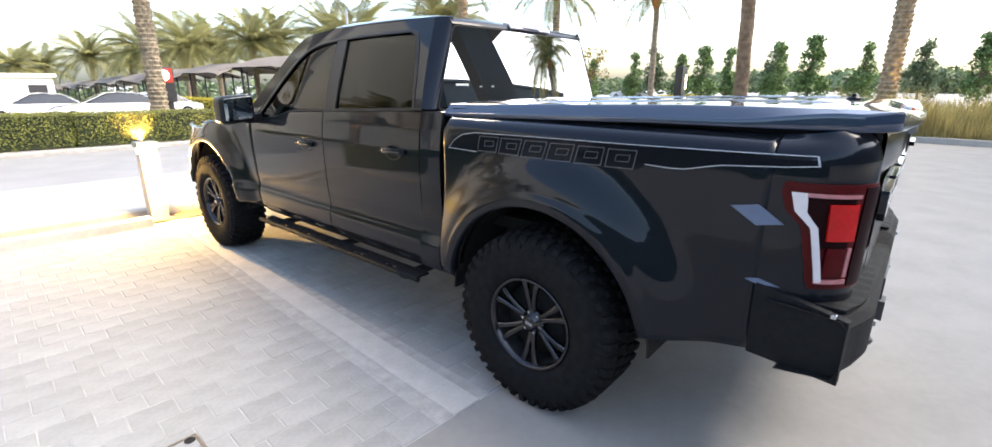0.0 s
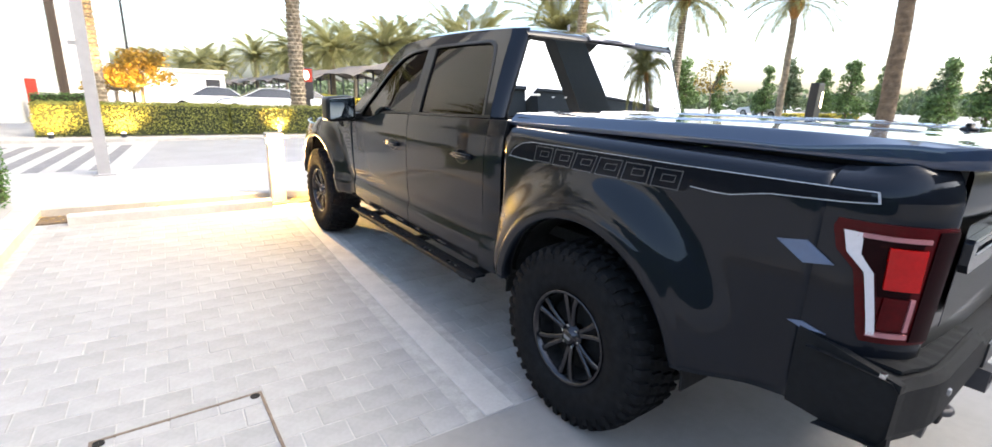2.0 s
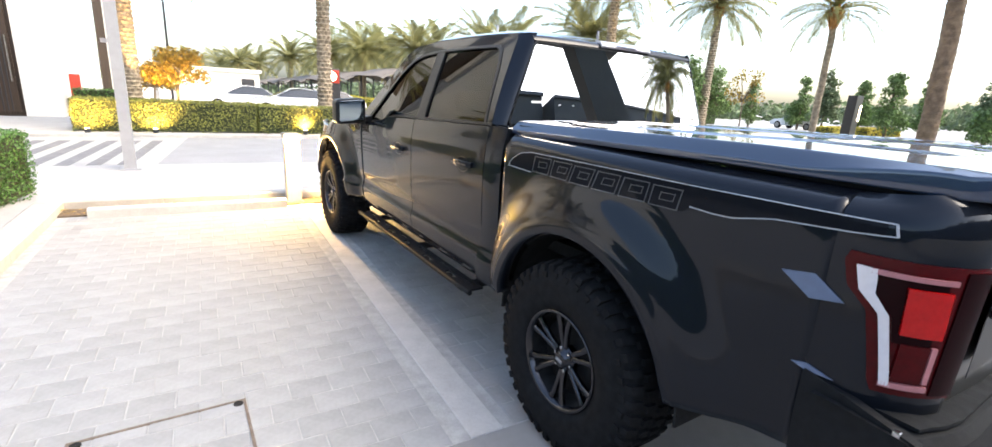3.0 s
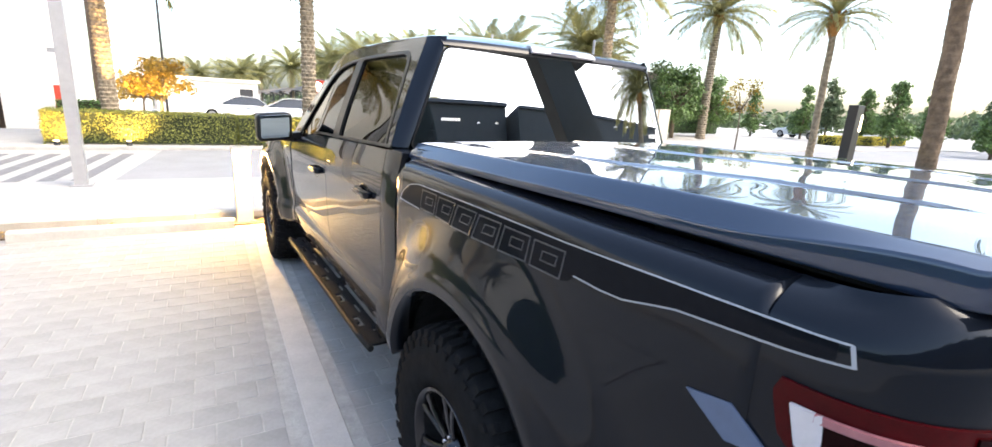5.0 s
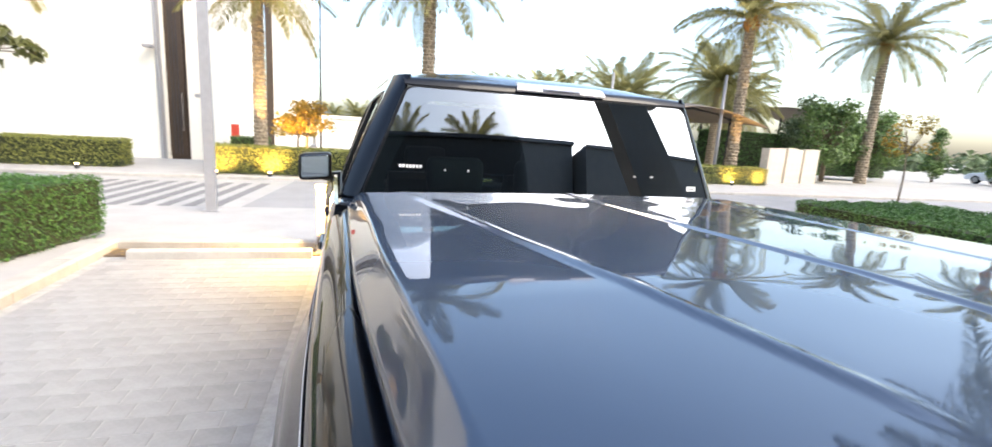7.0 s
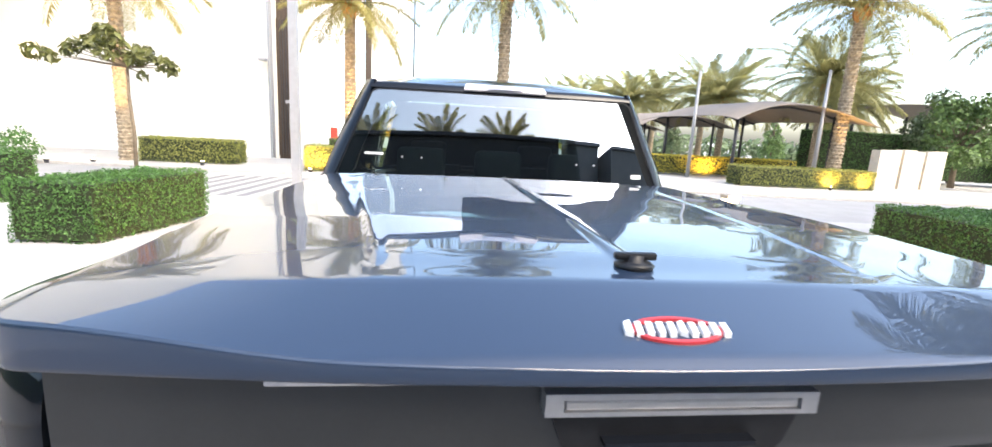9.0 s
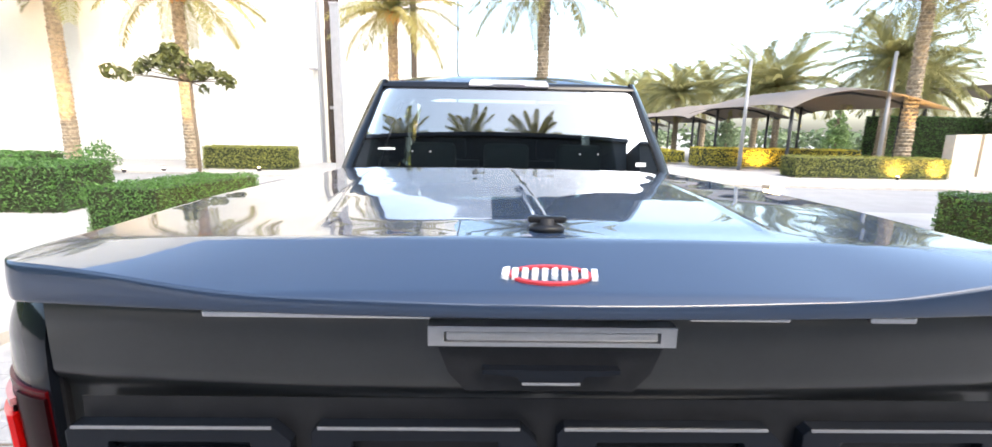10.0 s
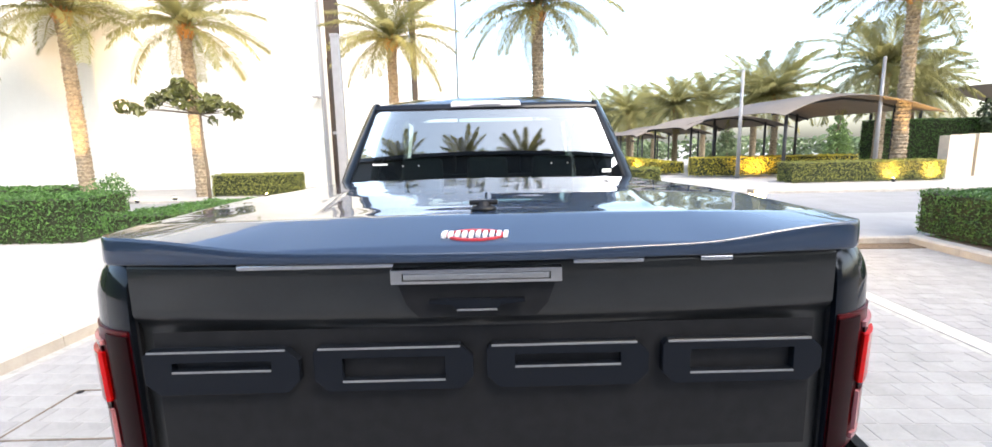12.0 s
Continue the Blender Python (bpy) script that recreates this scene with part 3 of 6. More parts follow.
    part("centre_pillar", side_strip([(1.70, 1.34), (1.725, 1.60), (1.755, 1.81)], [(1.83, 1.34), (1.845, 1.60), (1.865, 1.805)], s, -0.002, 8, 3), BLACKTRIM, truck, "gloss black pillar between the doors", True, 0.015)
    part("rear_door_glass", side_strip([(0.915, 1.385), (0.975, 1.62), (1.055, 1.800), (1.13, 1.815)], [(1.705, 1.345), (1.73, 1.60), (1.745, 1.78), (1.758, 1.808)], s, 0.012, 12, 10), SIDEGLASS, truck, "dark tinted side window", True, 0.005)
    part("front_door_glass", side_strip([(1.825, 1.335), (1.84, 1.60), (1.86, 1.805)], [(2.84, 1.245), (2.50, 1.58), (2.22, 1.745)], s, 0.012, 12, 10), SIDEGLASS, truck, "dark tinted side window", True, 0.005)
    part("window_frame", side_strip([(0.902, 1.385), (0.960, 1.62), (1.038, 1.806), (1.13, 1.827), (1.9, 1.810), (2.20, 1.762), (2.46, 1.612), (2.87, 1.25)], [(0.922, 1.39), (0.980, 1.62), (1.058, 1.792), (1.14, 1.810), (1.9, 1.793), (2.19, 1.746), (2.44, 1.598), (2.84, 1.25)], s, -0.004, 40, 1), BLACKTRIM, truck, "thin black frame round the side windows", False, 0.01)
    # mirror
    mirror = part("door_mirror", box((-0.5, -0.5, -0.5), (0.5, 0.5, 0.5), 0.2, 4), BLACKTRIM, truck, "large black door mirror", True)
    for v in mirror.data.vertices:
        x, y, z = v.co
        v.co = Vector((s * (1.105 + x * 0.24), 2.80 + y * 0.15 + 0.03 * x, 1.325 + z * 0.205 - 0.02 * x))
    part("arm", prism([(0.92, 1.215), (1.05, 1.22), (1.05, 1.275), (0.92, 1.29)], 0.11, lambda a, b, d: Vector((s * a, 2.75 + d, b))), BLACKTRIM, mirror)
    mg = box((-0.5, -0.5, -0.5), (0.5, 0.5, 0.5), 0.12, 3)
    for v in mg.verts:
        x, y, z = v.co
        v.co = Vector((s * (1.105 + x * 0.195), 2.722 + y * 0.012 + 0.03 * x, 1.33 + z * 0.165 - 0.02 * x))
    part("mirror_glass", mg, MIRROR, mirror, "reflecting mirror glass")
    # sill, running board
    part("sill", grid(10, 6, lambda u, v: Vector((s * (0.93 - 0.10 * v ** 2), 0.66 + u * 2.2, 0.525 - 0.09 * v))), BLACKPLASTIC, truck, "", True, 0.02)
    board = part("running_board", tube([(s * 1.025, 0.80, 0.44), (s * 1.035, 0.95, 0.445), (s * 1.035, 2.60, 0.445), (s * 1.025, 2.78, 0.44)], 0.016, 10), BLACKPLASTIC, truck, "perforated black running board")
    holes = bmesh.new()
    n = 46
    for i in range(n):
        for j in range(6):
            slot = (j == 1 and i % 8 in (1, 2, 3)) or (j in (3, 4) and i % 8 in (5, 7)) or (j == 3 and i % 8 == 6)
            if not slot:
                ya, yb = 0.82 + 1.94 * i / n, 0.82 + 1.94 * (i + 1) / n
                xa, xb = 0.925 + 0.017 * j, 0.925 + 0.017 * (j + 1)
                holes.faces.new([holes.verts.new((s * x, y, 0.452)) for x, y in ((xa, ya), (xb, ya), (xb, yb), (xa, yb))])
    bmesh.ops.remove_doubles(holes, verts=holes.verts, dist=0.0005)
    part("tread_plate", holes, BLACKPLASTIC, board, "", False, 0.012)
    for y in (0.95, 1.75, 2.6):
        part("bracket", box((min(s * 0.75, s * 1.02), y - 0.03, 0.405), (max(s * 0.75, s * 1.02), y + 0.03, 0.44), 0.005, 1), UNDER, board)
    # wheel wells and flare edges
    for a in AXLES:
        part("wheel_well", grid(28, 3, lambda u, v: Vector((s * (0.60 + 0.37 * v), a + 0.56 * math.cos(math.pi * u), ARCH_Z - 0.02 + 0.56 * math.sin(math.pi * u)))), UNDER, truck, "", True, 0.01)
        part("inner_wall", box((s * 0.60 - 0.01, a - 0.56, 0.64), (s * 0.60 + 0.01, a + 0.56, 1.05)), UNDER, truck)

# bed cover
LID_W = 0.892
HALF_X = [0.0, 0.006, 0.013, 0.020, 0.03] + [0.055 + 0.025 * i for i in range(14)] + [0.40 + 0.0085 * i for i in range(32)] + [0.69, 0.73, 0.77, 0.80, 0.82] + [0.829 + 0.0063 * i for i in range(11)]
LID_X = [-x for x in HALF_X[:0:-1]] + HALF_X


def lid_z(x, y):
    ax = abs(x)
    z = 1.469 - 0.008 * (ax / 0.75) ** 2
    k = max(0.0, (ax - 0.848) / (LID_W - 0.848))
    z -= 0.042 * k ** 1.1 * (1 - 0.75 * sm(-0.7, -1.05, y))
    z += 0.0007 * (math.sin(9.1 * x + 3.3 * y + 1.0) * math.sin(10.3 * y - 2.1 * x) + 0.6 * math.sin(17.0 * x - 7.0 * y) * math.sin(15.0 * y + 4.0 * x))
    # two long creases, a thin spine down the middle
    edge = 0.54 + (y + 0.3) * 0.15
    z += (0.004 * (1 - sm(0.004, 0.016, abs(ax - edge))) + 0.003 * (1 - sm(edge - 0.01, edge + 0.01, ax))) * sm(-1.02, -0.9, y)
    z += 0.005 * (1 - sm(0.006, 0.020, ax)) * sm(-1.0, -0.9, y)
    z -= (0.25 * max(0.0, -1.06 - y) + 0.35 * max(0.0, -1.222 - y)) * (1 - 0.85 * sm(0.44, 0.84, ax))
    z -= 0.036 * max(0.0, (y + 0.6) / 1.25)
    return z


def lid_rear(x):
    return -1.238 + 0.055 * (x / 0.86) ** 2 + 0.085 * max(0.0, (abs(x) - 0.81) / 0.082) ** 2


def lid_at(u, v):
    # v along the truck, u across
    x = LID_X[round(u * (len(LID_X) - 1))]
    y0 = lid_rear(x)
    y = y0 + (0.690 - 0.036 * (1 - (x / 0.9) ** 2) - y0) * v ** 1.25
    return Vector((x * (1 - 0.040 * sm(-0.2, -1.12, y)), y, lid_z(x, y)))


cover = part("bed_cover", grid(len(LID_X) - 1, 130, lid_at), LIDPAINTLIT, truck, "glossy hard bed cover mirroring the sky", True)
skirt_line = [lid_at(0, v / 30) for v in range(30, -1, -1)] + [lid_at(u / (len(LID_X) - 1), 0) for u in range(1, len(LID_X) - 1)] + [lid_at(1, v / 30) for v in range(0, 31)]
bm = bmesh.new()
rows = []
for f, out in ((0.0, 0.0), (0.03, 0.0016), (0.08, 0.0028), (0.16, 0.0036), (0.5, 0.005), (0.85, 0.005), (0.95, 0.004), (0.99, 0.002), (1.0, -0.002), (1.0, -0.03)):
    row = []
    for i, p in enumerate(skirt_line):
        a, b = skirt_line[max(i - 1, 0)], skirt_line[min(i + 1, len(skirt_line) - 1)]
        d = (b - a).normalized()
        nrm = Vector((d.y, -d.x, 0))
        if nrm.dot(Vector((p.x, p.y + 0.3, 0))) < 0:
            nrm = -nrm
        low = interp(p.y, [-1.25, -1.1, -0.44, 0.65], [1.398, 1.390, 1.386, 1.360])
        row.append(bm.verts.new((p.x + nrm.x * out, p.y + nrm.y * out, p.z + (low - p.z) * f)))
    rows.append(row)
for a, b in zip(rows, rows[1:]):
    for i in range(len(a) - 1):
        bm.faces.new((a[i], a[i + 1], b[i + 1], b[i]))
part("cover_rim", bm, LIDPAINTLIT, cover, "", True)
part("seal", frame_prism([(-0.83, -1.05), (0.83, -1.05), (0.875, 0.64), (-0.875, 0.64)], [(-0.78, -1.0), (0.78, -1.0), (0.80, 0.58), (-0.80, 0.58)], 0.03, lambda a, b, d: Vector((a, b, 1.375 + d))), BLACKPLASTIC, cover, "black rubber seal")
knob = lathe([(0.001, 0.0), (0.040, 0.0), (0.042, 0.008), (0.034, 0.014), (0.022, 0.016), (0.020, 0.028), (0.001, 0.03)], 20)
for v in knob.verts:
    v.co = Vector((v.co.x * 0.8, -0.985 + v.co.y * 0.7, 1.468 + v.co.z * 0.8))
part("lock_knob", knob, BLACKTRIM, cover, "black lock knob", True)
part("knob_wing", box((-0.036, -0.994, 1.482), (0.036, -0.978, 1.495), 0.005), BLACKTRIM, cover)


def on_lid(a, b, d):
    """A point on the sloping rear lip: a across, b up along the lip."""
    y = -1.178 + b
    return Vector((a, y, lid_z(a, y) + d))


ring_o = [(0.062 * math.cos(k * math.pi / 16), 0.026 * math.sin(k * math.pi / 16)) for k in range(32)]
ring_i = [(p * 0.90, q * 0.80) for p, q in ring_o]
badge = part("maker_badge", frame_prism(ring_o, ring_i, 0.004, on_lid), BADGERED, cover, "small oval badge with a red ring")
badge.location.x = -0.016
for i in range(10):
    w = 0.0085 if i else 0.010
    a = -0.073 + i * 0.0147
    part("badge_bar", prism([(a, -0.012 + 0.004 * (i in (0, 5))), (a + w, -0.012), (a + w + 0.003, 0.010 + 0.004 * (i in (0, 5))), (a + 0.003, 0.010)], 0.007, on_lid), BADGEWHITE, badge, "raised white bar")

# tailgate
gate = part("tailgate", bmesh.new(), GATEPAINTLIT, truck, "dark tailgate with raised chamfered plates")
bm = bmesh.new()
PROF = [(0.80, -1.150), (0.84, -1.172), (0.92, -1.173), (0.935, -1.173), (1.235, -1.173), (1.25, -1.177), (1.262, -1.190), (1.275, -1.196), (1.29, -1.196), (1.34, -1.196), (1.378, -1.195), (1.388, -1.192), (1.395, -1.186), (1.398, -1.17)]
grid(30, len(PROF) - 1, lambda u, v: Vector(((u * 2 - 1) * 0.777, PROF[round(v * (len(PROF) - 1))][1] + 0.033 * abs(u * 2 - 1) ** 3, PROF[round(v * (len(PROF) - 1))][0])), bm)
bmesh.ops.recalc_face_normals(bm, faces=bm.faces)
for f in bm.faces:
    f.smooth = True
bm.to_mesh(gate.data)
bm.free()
part("lower_panel", prism([(-0.73, 0.935), (0.73, 0.935), (0.73, 1.238), (-0.73, 1.238)], 0.012, lambda a, b, d: Vector((a, -1.1735 - d * 0.1, b))), BLACKTRIM, gate, "black satin panel under the plates")


def on_gate(a, b, d):
    return Vector((a, -1.1755 - d, b))


def plate(x0, x1, slot_top, slot_low):
    z1, c = 1.203, 0.028
    z0 = z1 - 0.102
    outer = [(x0 + c, z0), (x1 - c, z0), (x1, z0 + c), (x1, z1 - c), (x1 - c, z1), (x0 + c * 0.4, z1), (x0, z1 - c * 0.4), (x0, z0 + c)]
    a, b, p, q = x0 + 0.062, x1 - 0.062, z1 - slot_low, z1 - slot_top
    inner = [(a + 0.002, p), (b - 0.002, p), (b, p + 0.002), (b, q - 0.002), (b - 0.002, q), (a + 0.002, q), (a, q - 0.002), (a, p + 0.002)]
    ob = part("raised_plate", frame_prism(outer, inner, 0.022, on_gate), PAINT, gate, "raised chamfered plate")
    md = ob.modifiers.new("edge", "BEVEL")
    md.width, md.segments, md.limit_method = 0.005, 2, "ANGLE"
    part("slot", box((a, -1.1790, p), (b, -1.1750, q)), BLACKTRIM, ob, "dark slot in the plate")
    # silver lines stand for light caught on the plate's edges
    part("edge_glint", box((x0 + c * 0.4, -1.2000, z1 - 0.005), (x1 - c, -1.1970, z1 - 0.001)), SILVER, ob, "lit upper edge laid on as a silver line")
    part("edge_glint", box((a, -1.2000, p - 0.005), (b, -1.1970, p - 0.001)), SILVER, ob, "lit lower edge laid on as a silver line")


for x0, x1, q0, q1 in ((-0.745, -0.407, 0.028, 0.046), (-0.376, -0.028, 0.026, 0.076), (0.002, 0.358, 0.026, 0.050), (0.388, 0.740, 0.024, 0.074)):
    plate(x0, x1, q0, q1)
bez_o = [(-0.178, 1.362), (0.178, 1.362), (0.178, 1.392), (-0.178, 1.392)]
bez_i = [(-0.155, 1.368), (0.155, 1.368), (0.155, 1.384), (-0.155, 1.384)]
latch = part("tailgate_handle", frame_prism(bez_o, bez_i, 0.026, lambda a, b, d: Vector((a, -1.190 - d, b))), SILVER, gate, "grey tailgate handle bezel")
latch.location = (-0.015, -0.006, -0.014)
part("bezel_bar", box((-0.153, -1.214, 1.369), (0.153, -1.192, 1.383), 0.004), SILVER, latch)
part("recess", prism([(-0.168, 1.361), (0.168, 1.361), (0.150, 1.312), (0.125, 1.284), (-0.125, 1.284), (-0.150, 1.312)], 0.006, lambda a, b, d: Vector((a, -1.1945 - d, b))), BLACKTRIM, latch, "dark recess under the handle")
part("grip", prism([(-0.10, 1.326), (0.10, 1.326), (0.10, 1.320), (0.05, 1.316), (0.042, 1.304), (-0.042, 1.304), (-0.05, 1.316), (-0.10, 1.320)], 0.018, lambda a, b, d: Vector((a, -1.200 - d, b))), PAINT, latch)
part("grip_edge", box((-0.042, -1.219, 1.303), (0.042, -1.215, 1.307)), SILVER, latch, "bright edge of the grip")
for x in (-0.781, 0.781):
    part("gate_gap", box((x - 0.0035, -1.150, 0.80), (x + 0.0035, -1.10, 1.39)), BLACKTRIM, gate, "dark gap beside the tailgate")
# bright metal strips stand for sky glints on the tailgate's top rounding
for x0, x1 in ((-0.52, -0.19), (0.19, 0.34), (0.46, 0.53)):
    part("top_edge_glint", box((x0, -1.2005, 1.379), (x1, -1.190, 1.390), 0.003, 2), BRIGHT, gate, "sky glint laid as a bright strip on the upper edge of the tailgate")

# tail lamps, wrapped round the corners
LAMP_EDGE = ([0.90, 0.93, 0.97, 1.11, 1.16, 1.225, 1.25], [0.36, 0.32, 0.30, 0.22, 0.10, 0.06, 0.08])


def lamp_u(z):
    return interp(z, *LAMP_EDGE)


for s in (-1, 1):
    tl = part("tail_lamp", grid(20, 30, lambda u, v: corner_at(s, lamp_u(0.905 + v * 0.345) + u * (0.95 - lamp_u(0.905 + v * 0.345)), 0.905 + v * 0.345, 0.005)), REDLENS, truck, "wraparound red tail lamp with a white inner bar", True, 0.03)
    tl.location.z = -0.012
    part("smoked_lens", grid(16, 20, lambda u, v: corner_at(s, lamp_u(1.045 + v * 0.165) + 0.13 + u * (0.60 - lamp_u(1.045 + v * 0.165) - 0.13), 1.045 + v * 0.165, 0.010)), DARKLENS, tl, "smoked red lens", True, 0.01)
    part("smoked_panel", grid(10, 20, lambda u, v: corner_at(s, 0.70 + u * 0.25, 0.915 + v * 0.325, 0.0085)), DARKLENS, tl, "smoked rear face of the lamp", True, 0.006)
    part("light_bar", grid(4, 24, lambda u, v: corner_at(s, lamp_u(0.93 + v * 0.29) + 0.06 + u * (0.055 + 0.045 * sm(0.55, 1, v)), 0.93 + v * 0.29, 0.014)), WHITELENS, tl, "white light bar", True, 0.008)
    part("turn_lens", grid(12, 10, lambda u, v: corner_at(s, 0.43 + u * 0.17, 0.952 + v * 0.095, 0.014)), REDLENS, tl, "dark red lower lens", True, 0.015)
    part("light_bar_foot", grid(16, 2, lambda u, v: corner_at(s, lamp_u(0.93) + 0.055 + u * (0.60 - lamp_u(0.93)), 0.926 + v * 0.014, 0.014)), PINKLENS, tl, "pale lower bar", True, 0.008)
    part("light_bar_head", grid(16, 2, lambda u, v: corner_at(s, 0.20 + u * 0.44, 1.208 + v * 0.012, 0.014)), PINKLENS, tl, "pale red upper bar", True, 0.008)
    part("stop_lens", grid(12, 12, lambda u, v: corner_at(s, 0.385 + 0.02 * (1 - v) + u * 0.25, 1.072 + v * 0.118, 0.020 - 0.006 * (u > 0.95))), REDLIT, tl, "bright red stop lens", False, 0.016)
    part("reverse_lens", grid(8, 8, lambda u, v: corner_at(s, 0.605 + u * 0.035, 0.950 + v * 0.098, 0.016)), PINKLENS, tl, "pale reversing lens", True, 0.008)
    # thin blue-grey plates paint the sky reflection onto two body facets
    part("side_facet_glint", prism([(-0.79, 1.135), (-0.875, 1.151), (-0.955, 1.096), (-0.875, 1.080)], 0.004, lambda a, b, d: Vector((s * (side_w(a, b) + 0.001 + d - 0.001), a, b)) if a > -0.90 else corner_at(s, 2 / math.pi * math.asin(((-0.90 - a) / 0.265) ** (1 / 0.9)), b, 0.001 + d)), SKYFACET, truck, "angled body facet ahead of the tail lamp, sky reflection in its colour")
    part("lamp_foot_glint", prism([(-0.865, 0.886), (-0.905, 0.897), (-0.975, 0.880), (-0.905, 0.875)], 0.004, lambda a, b, d: Vector((s * (side_w(a, b) + 0.001 + d - 0.001), a, b)) if a > -0.90 else corner_at(s, 2 / math.pi * math.asin(((-0.90 - a) / 0.265) ** (1 / 0.9)), b, 0.001 + d)), SKYFACET, truck, "body facet under the tail lamp, sky reflection in its colour")
    # side stripe: pale outline with a row of plain outlined blocks
    def on_side(a, b, d):
        if a < -0.90:
            return corner_at(s, 2 / math.pi * math.asin(min(1.0, ((-0.90 - a) / 0.265) ** (1 / 0.9))), b - 0.012, 0.0015 + d)
        return Vector((s * (side_w(a, b - 0.012) + 0.0015 + d), a, b - 0.012))

    up = [(0.575, 1.222), (0.54, 1.265), (0.48, 1.298), (0.40, 1.312), (0.0, 1.318), (-0.4, 1.322), (-0.80, 1.328), (-0.93, 1.331), (-1.015, 1.333)]
    low = [(-1.022, 1.303), (-0.93, 1.293), (-0.80, 1.283), (-0.745, 1.279), (-0.70, 1.270), (-0.62, 1.252), (-0.56, 1.250), (-0.475, 1.254)]
    lead = [(0.575, 1.226), (0.385, 1.222)]

    def stripe(line, w, name, material, label):
        bm = bmesh.new()
        pts = []
        for p, q in zip(line, line[1:]):
            for i in range(8):
                pts.append((p[0] + (q[0] - p[0]) * i / 8, p[1] + (q[1] - p[1]) * i / 8))
        pts.append(line[-1])
        rows = [[bm.verts.new(on_side(a, b + o, 0.0015)) for a, b in pts] for o in (-w / 2, w / 2)]
        for i in range(len(pts) - 1):
            bm.faces.new((rows[0][i], rows[0][i + 1], rows[1][i + 1], rows[1][i]))
        return part(name, bm, material, truck, label, False, 0.001)
    dec = stripe(up, 0.003, "side_stripe", DECAL, "thin pale stripe along the bed side")
    for line, nm in ((low, "lower_stripe"), (lead, "lead_stripe")):
        stripe(line, 0.0035, nm, DECAL, "thin pale stripe along the bed side")
    part("stripe_end", prism([(-1.012, 1.333), (-1.018, 1.333), (-1.025, 1.302), (-1.019, 1.302)], 0.0015, on_side), DECAL, truck, "pale end of the stripe")
    fill = bmesh.new()
    span = [0.56 - 1.56 * i / 60 for i in range(61)]
    lo_y, lo_z = [p[0] for p in low[::-1]], [p[1] for p in low[::-1]]
    rows = [[fill.verts.new(on_side(a, (1 - f) * (interp(a, lo_y[::-1], lo_z[::-1]) if a < -0.475 else interp(a, [-0.475, 0.385, 0.575], [1.228, 1.224, 1.228])) + f * interp(a, [p[0] for p in up][::-1], [p[1] for p in up][::-1]), -0.0005)) for f in (0.04, 0.35, 0.65, 0.96)] for a in span]
    for p, q in zip(rows, rows[1:]):
        for k in range(3):
            fill.faces.new((p[k], q[k], q[k + 1], p[k + 1]))
    part("stripe_fill", fill, DECALBLACK, truck, "black film between the stripe's lines", True, 0.0008)
    blocks = [0.365 - 0.137 * i for i in range(6)]
    for i, a in enumerate(blocks):
        w, sl = 0.122, 0.012
        out = [(a + sl, 1.226), (a - w + sl, 1.228), (a - w, 1.302), (a, 1.300)]
        inn = [(a + sl - 0.004, 1.230), (a - w + sl + 0.004, 1.232), (a - w + 0.004, 1.298), (a - 0.004, 1.296)]
        part("stripe_block", frame_prism(out, inn, 0.0012, on_side), DECALDIM, truck, "plain grey outlined block in the stripe")
        hole_o = [(a - 0.030, 1.252), (a - w + 0.032, 1.254), (a - w + 0.026, 1.282), (a - 0.036, 1.280)]
        hole_i = [(p + (0.003 if k in (1, 2) else -0.003), q + (0.003 if k < 2 else -0.003)) for k, (p, q) in enumerate(hole_o)]
        part("stripe_block_slot", frame_prism(hole_o, hole_i, 0.0012, on_side), DECALDIM, truck, "plain grey outlined slot in the stripe")

# rear cab wall, glass, roof
part("cab_back", box((-0.93, 0.68, 0.55), (0.93, 0.80, 1.385), 0.01), PAINT, truck)
GL = [(-0.842, 1.392), (0.842, 1.392), (0.662, 1.836), (-0.662, 1.836)]


def glass_y(z, x=0.6):
    """The rear window leans forward and bows backward in the middle."""
    return 0.772 + (z - 1.42) * 0.155 + (x * x - 0.36) * 0.072


def dense(pts, n=14):
    return [(p[0] + (q[0] - p[0]) * k / n, p[1] + (q[1] - p[1]) * k / n) for p, q in zip(pts, pts[1:] + pts[:1]) for k in range(n)]


def rounded(pts, r, n=6):
    """The outline with rounded corners."""
    out = []
    m = len(pts)
    for i in range(m):
        p, a, b = Vector(pts[i]), Vector(pts[i - 1]), Vector(pts[(i + 1) % m])
        u, v = (a - p).normalized(), (b - p).normalized()
        p0, p1 = p + u * r, p + v * r
        for k in range(n + 1):
            t = k / n
            q = (1 - t) ** 2 * p0 + 2 * t * (1 - t) * p + t ** 2 * p1
            out.append((q.x, q.y))
    return out


def pane_at(u, v, back):
    z = 1.392 + 0.444 * v
    x = (u * 2 - 1) * (0.838 - (z - 1.392) * 0.405)
    return Vector((x, glass_y(z, x) + back, z))


part("rear_glass", grid(40, 8, lambda u, v: pane_at(u, v, 0.0)), REARGLASS, truck, "dark tinted rear window mirroring sky and palms", True)
inner_gl = rounded([(-0.778, 1.405), (0.778, 1.405), (0.604, 1.785), (-0.604, 1.785)], 0.07)
part("glass_border", frame_prism(dense(rounded(GL, 0.04)), dense(inner_gl), 0.003, lambda a, b, d: Vector((a, glass_y(b, a) + 0.009 + d, b))), BLACKTRIM, truck, "black border behind the rear window")
rub = rounded([(-0.850, 1.384), (0.850, 1.384), (0.669, 1.843), (-0.669, 1.843)], 0.045)
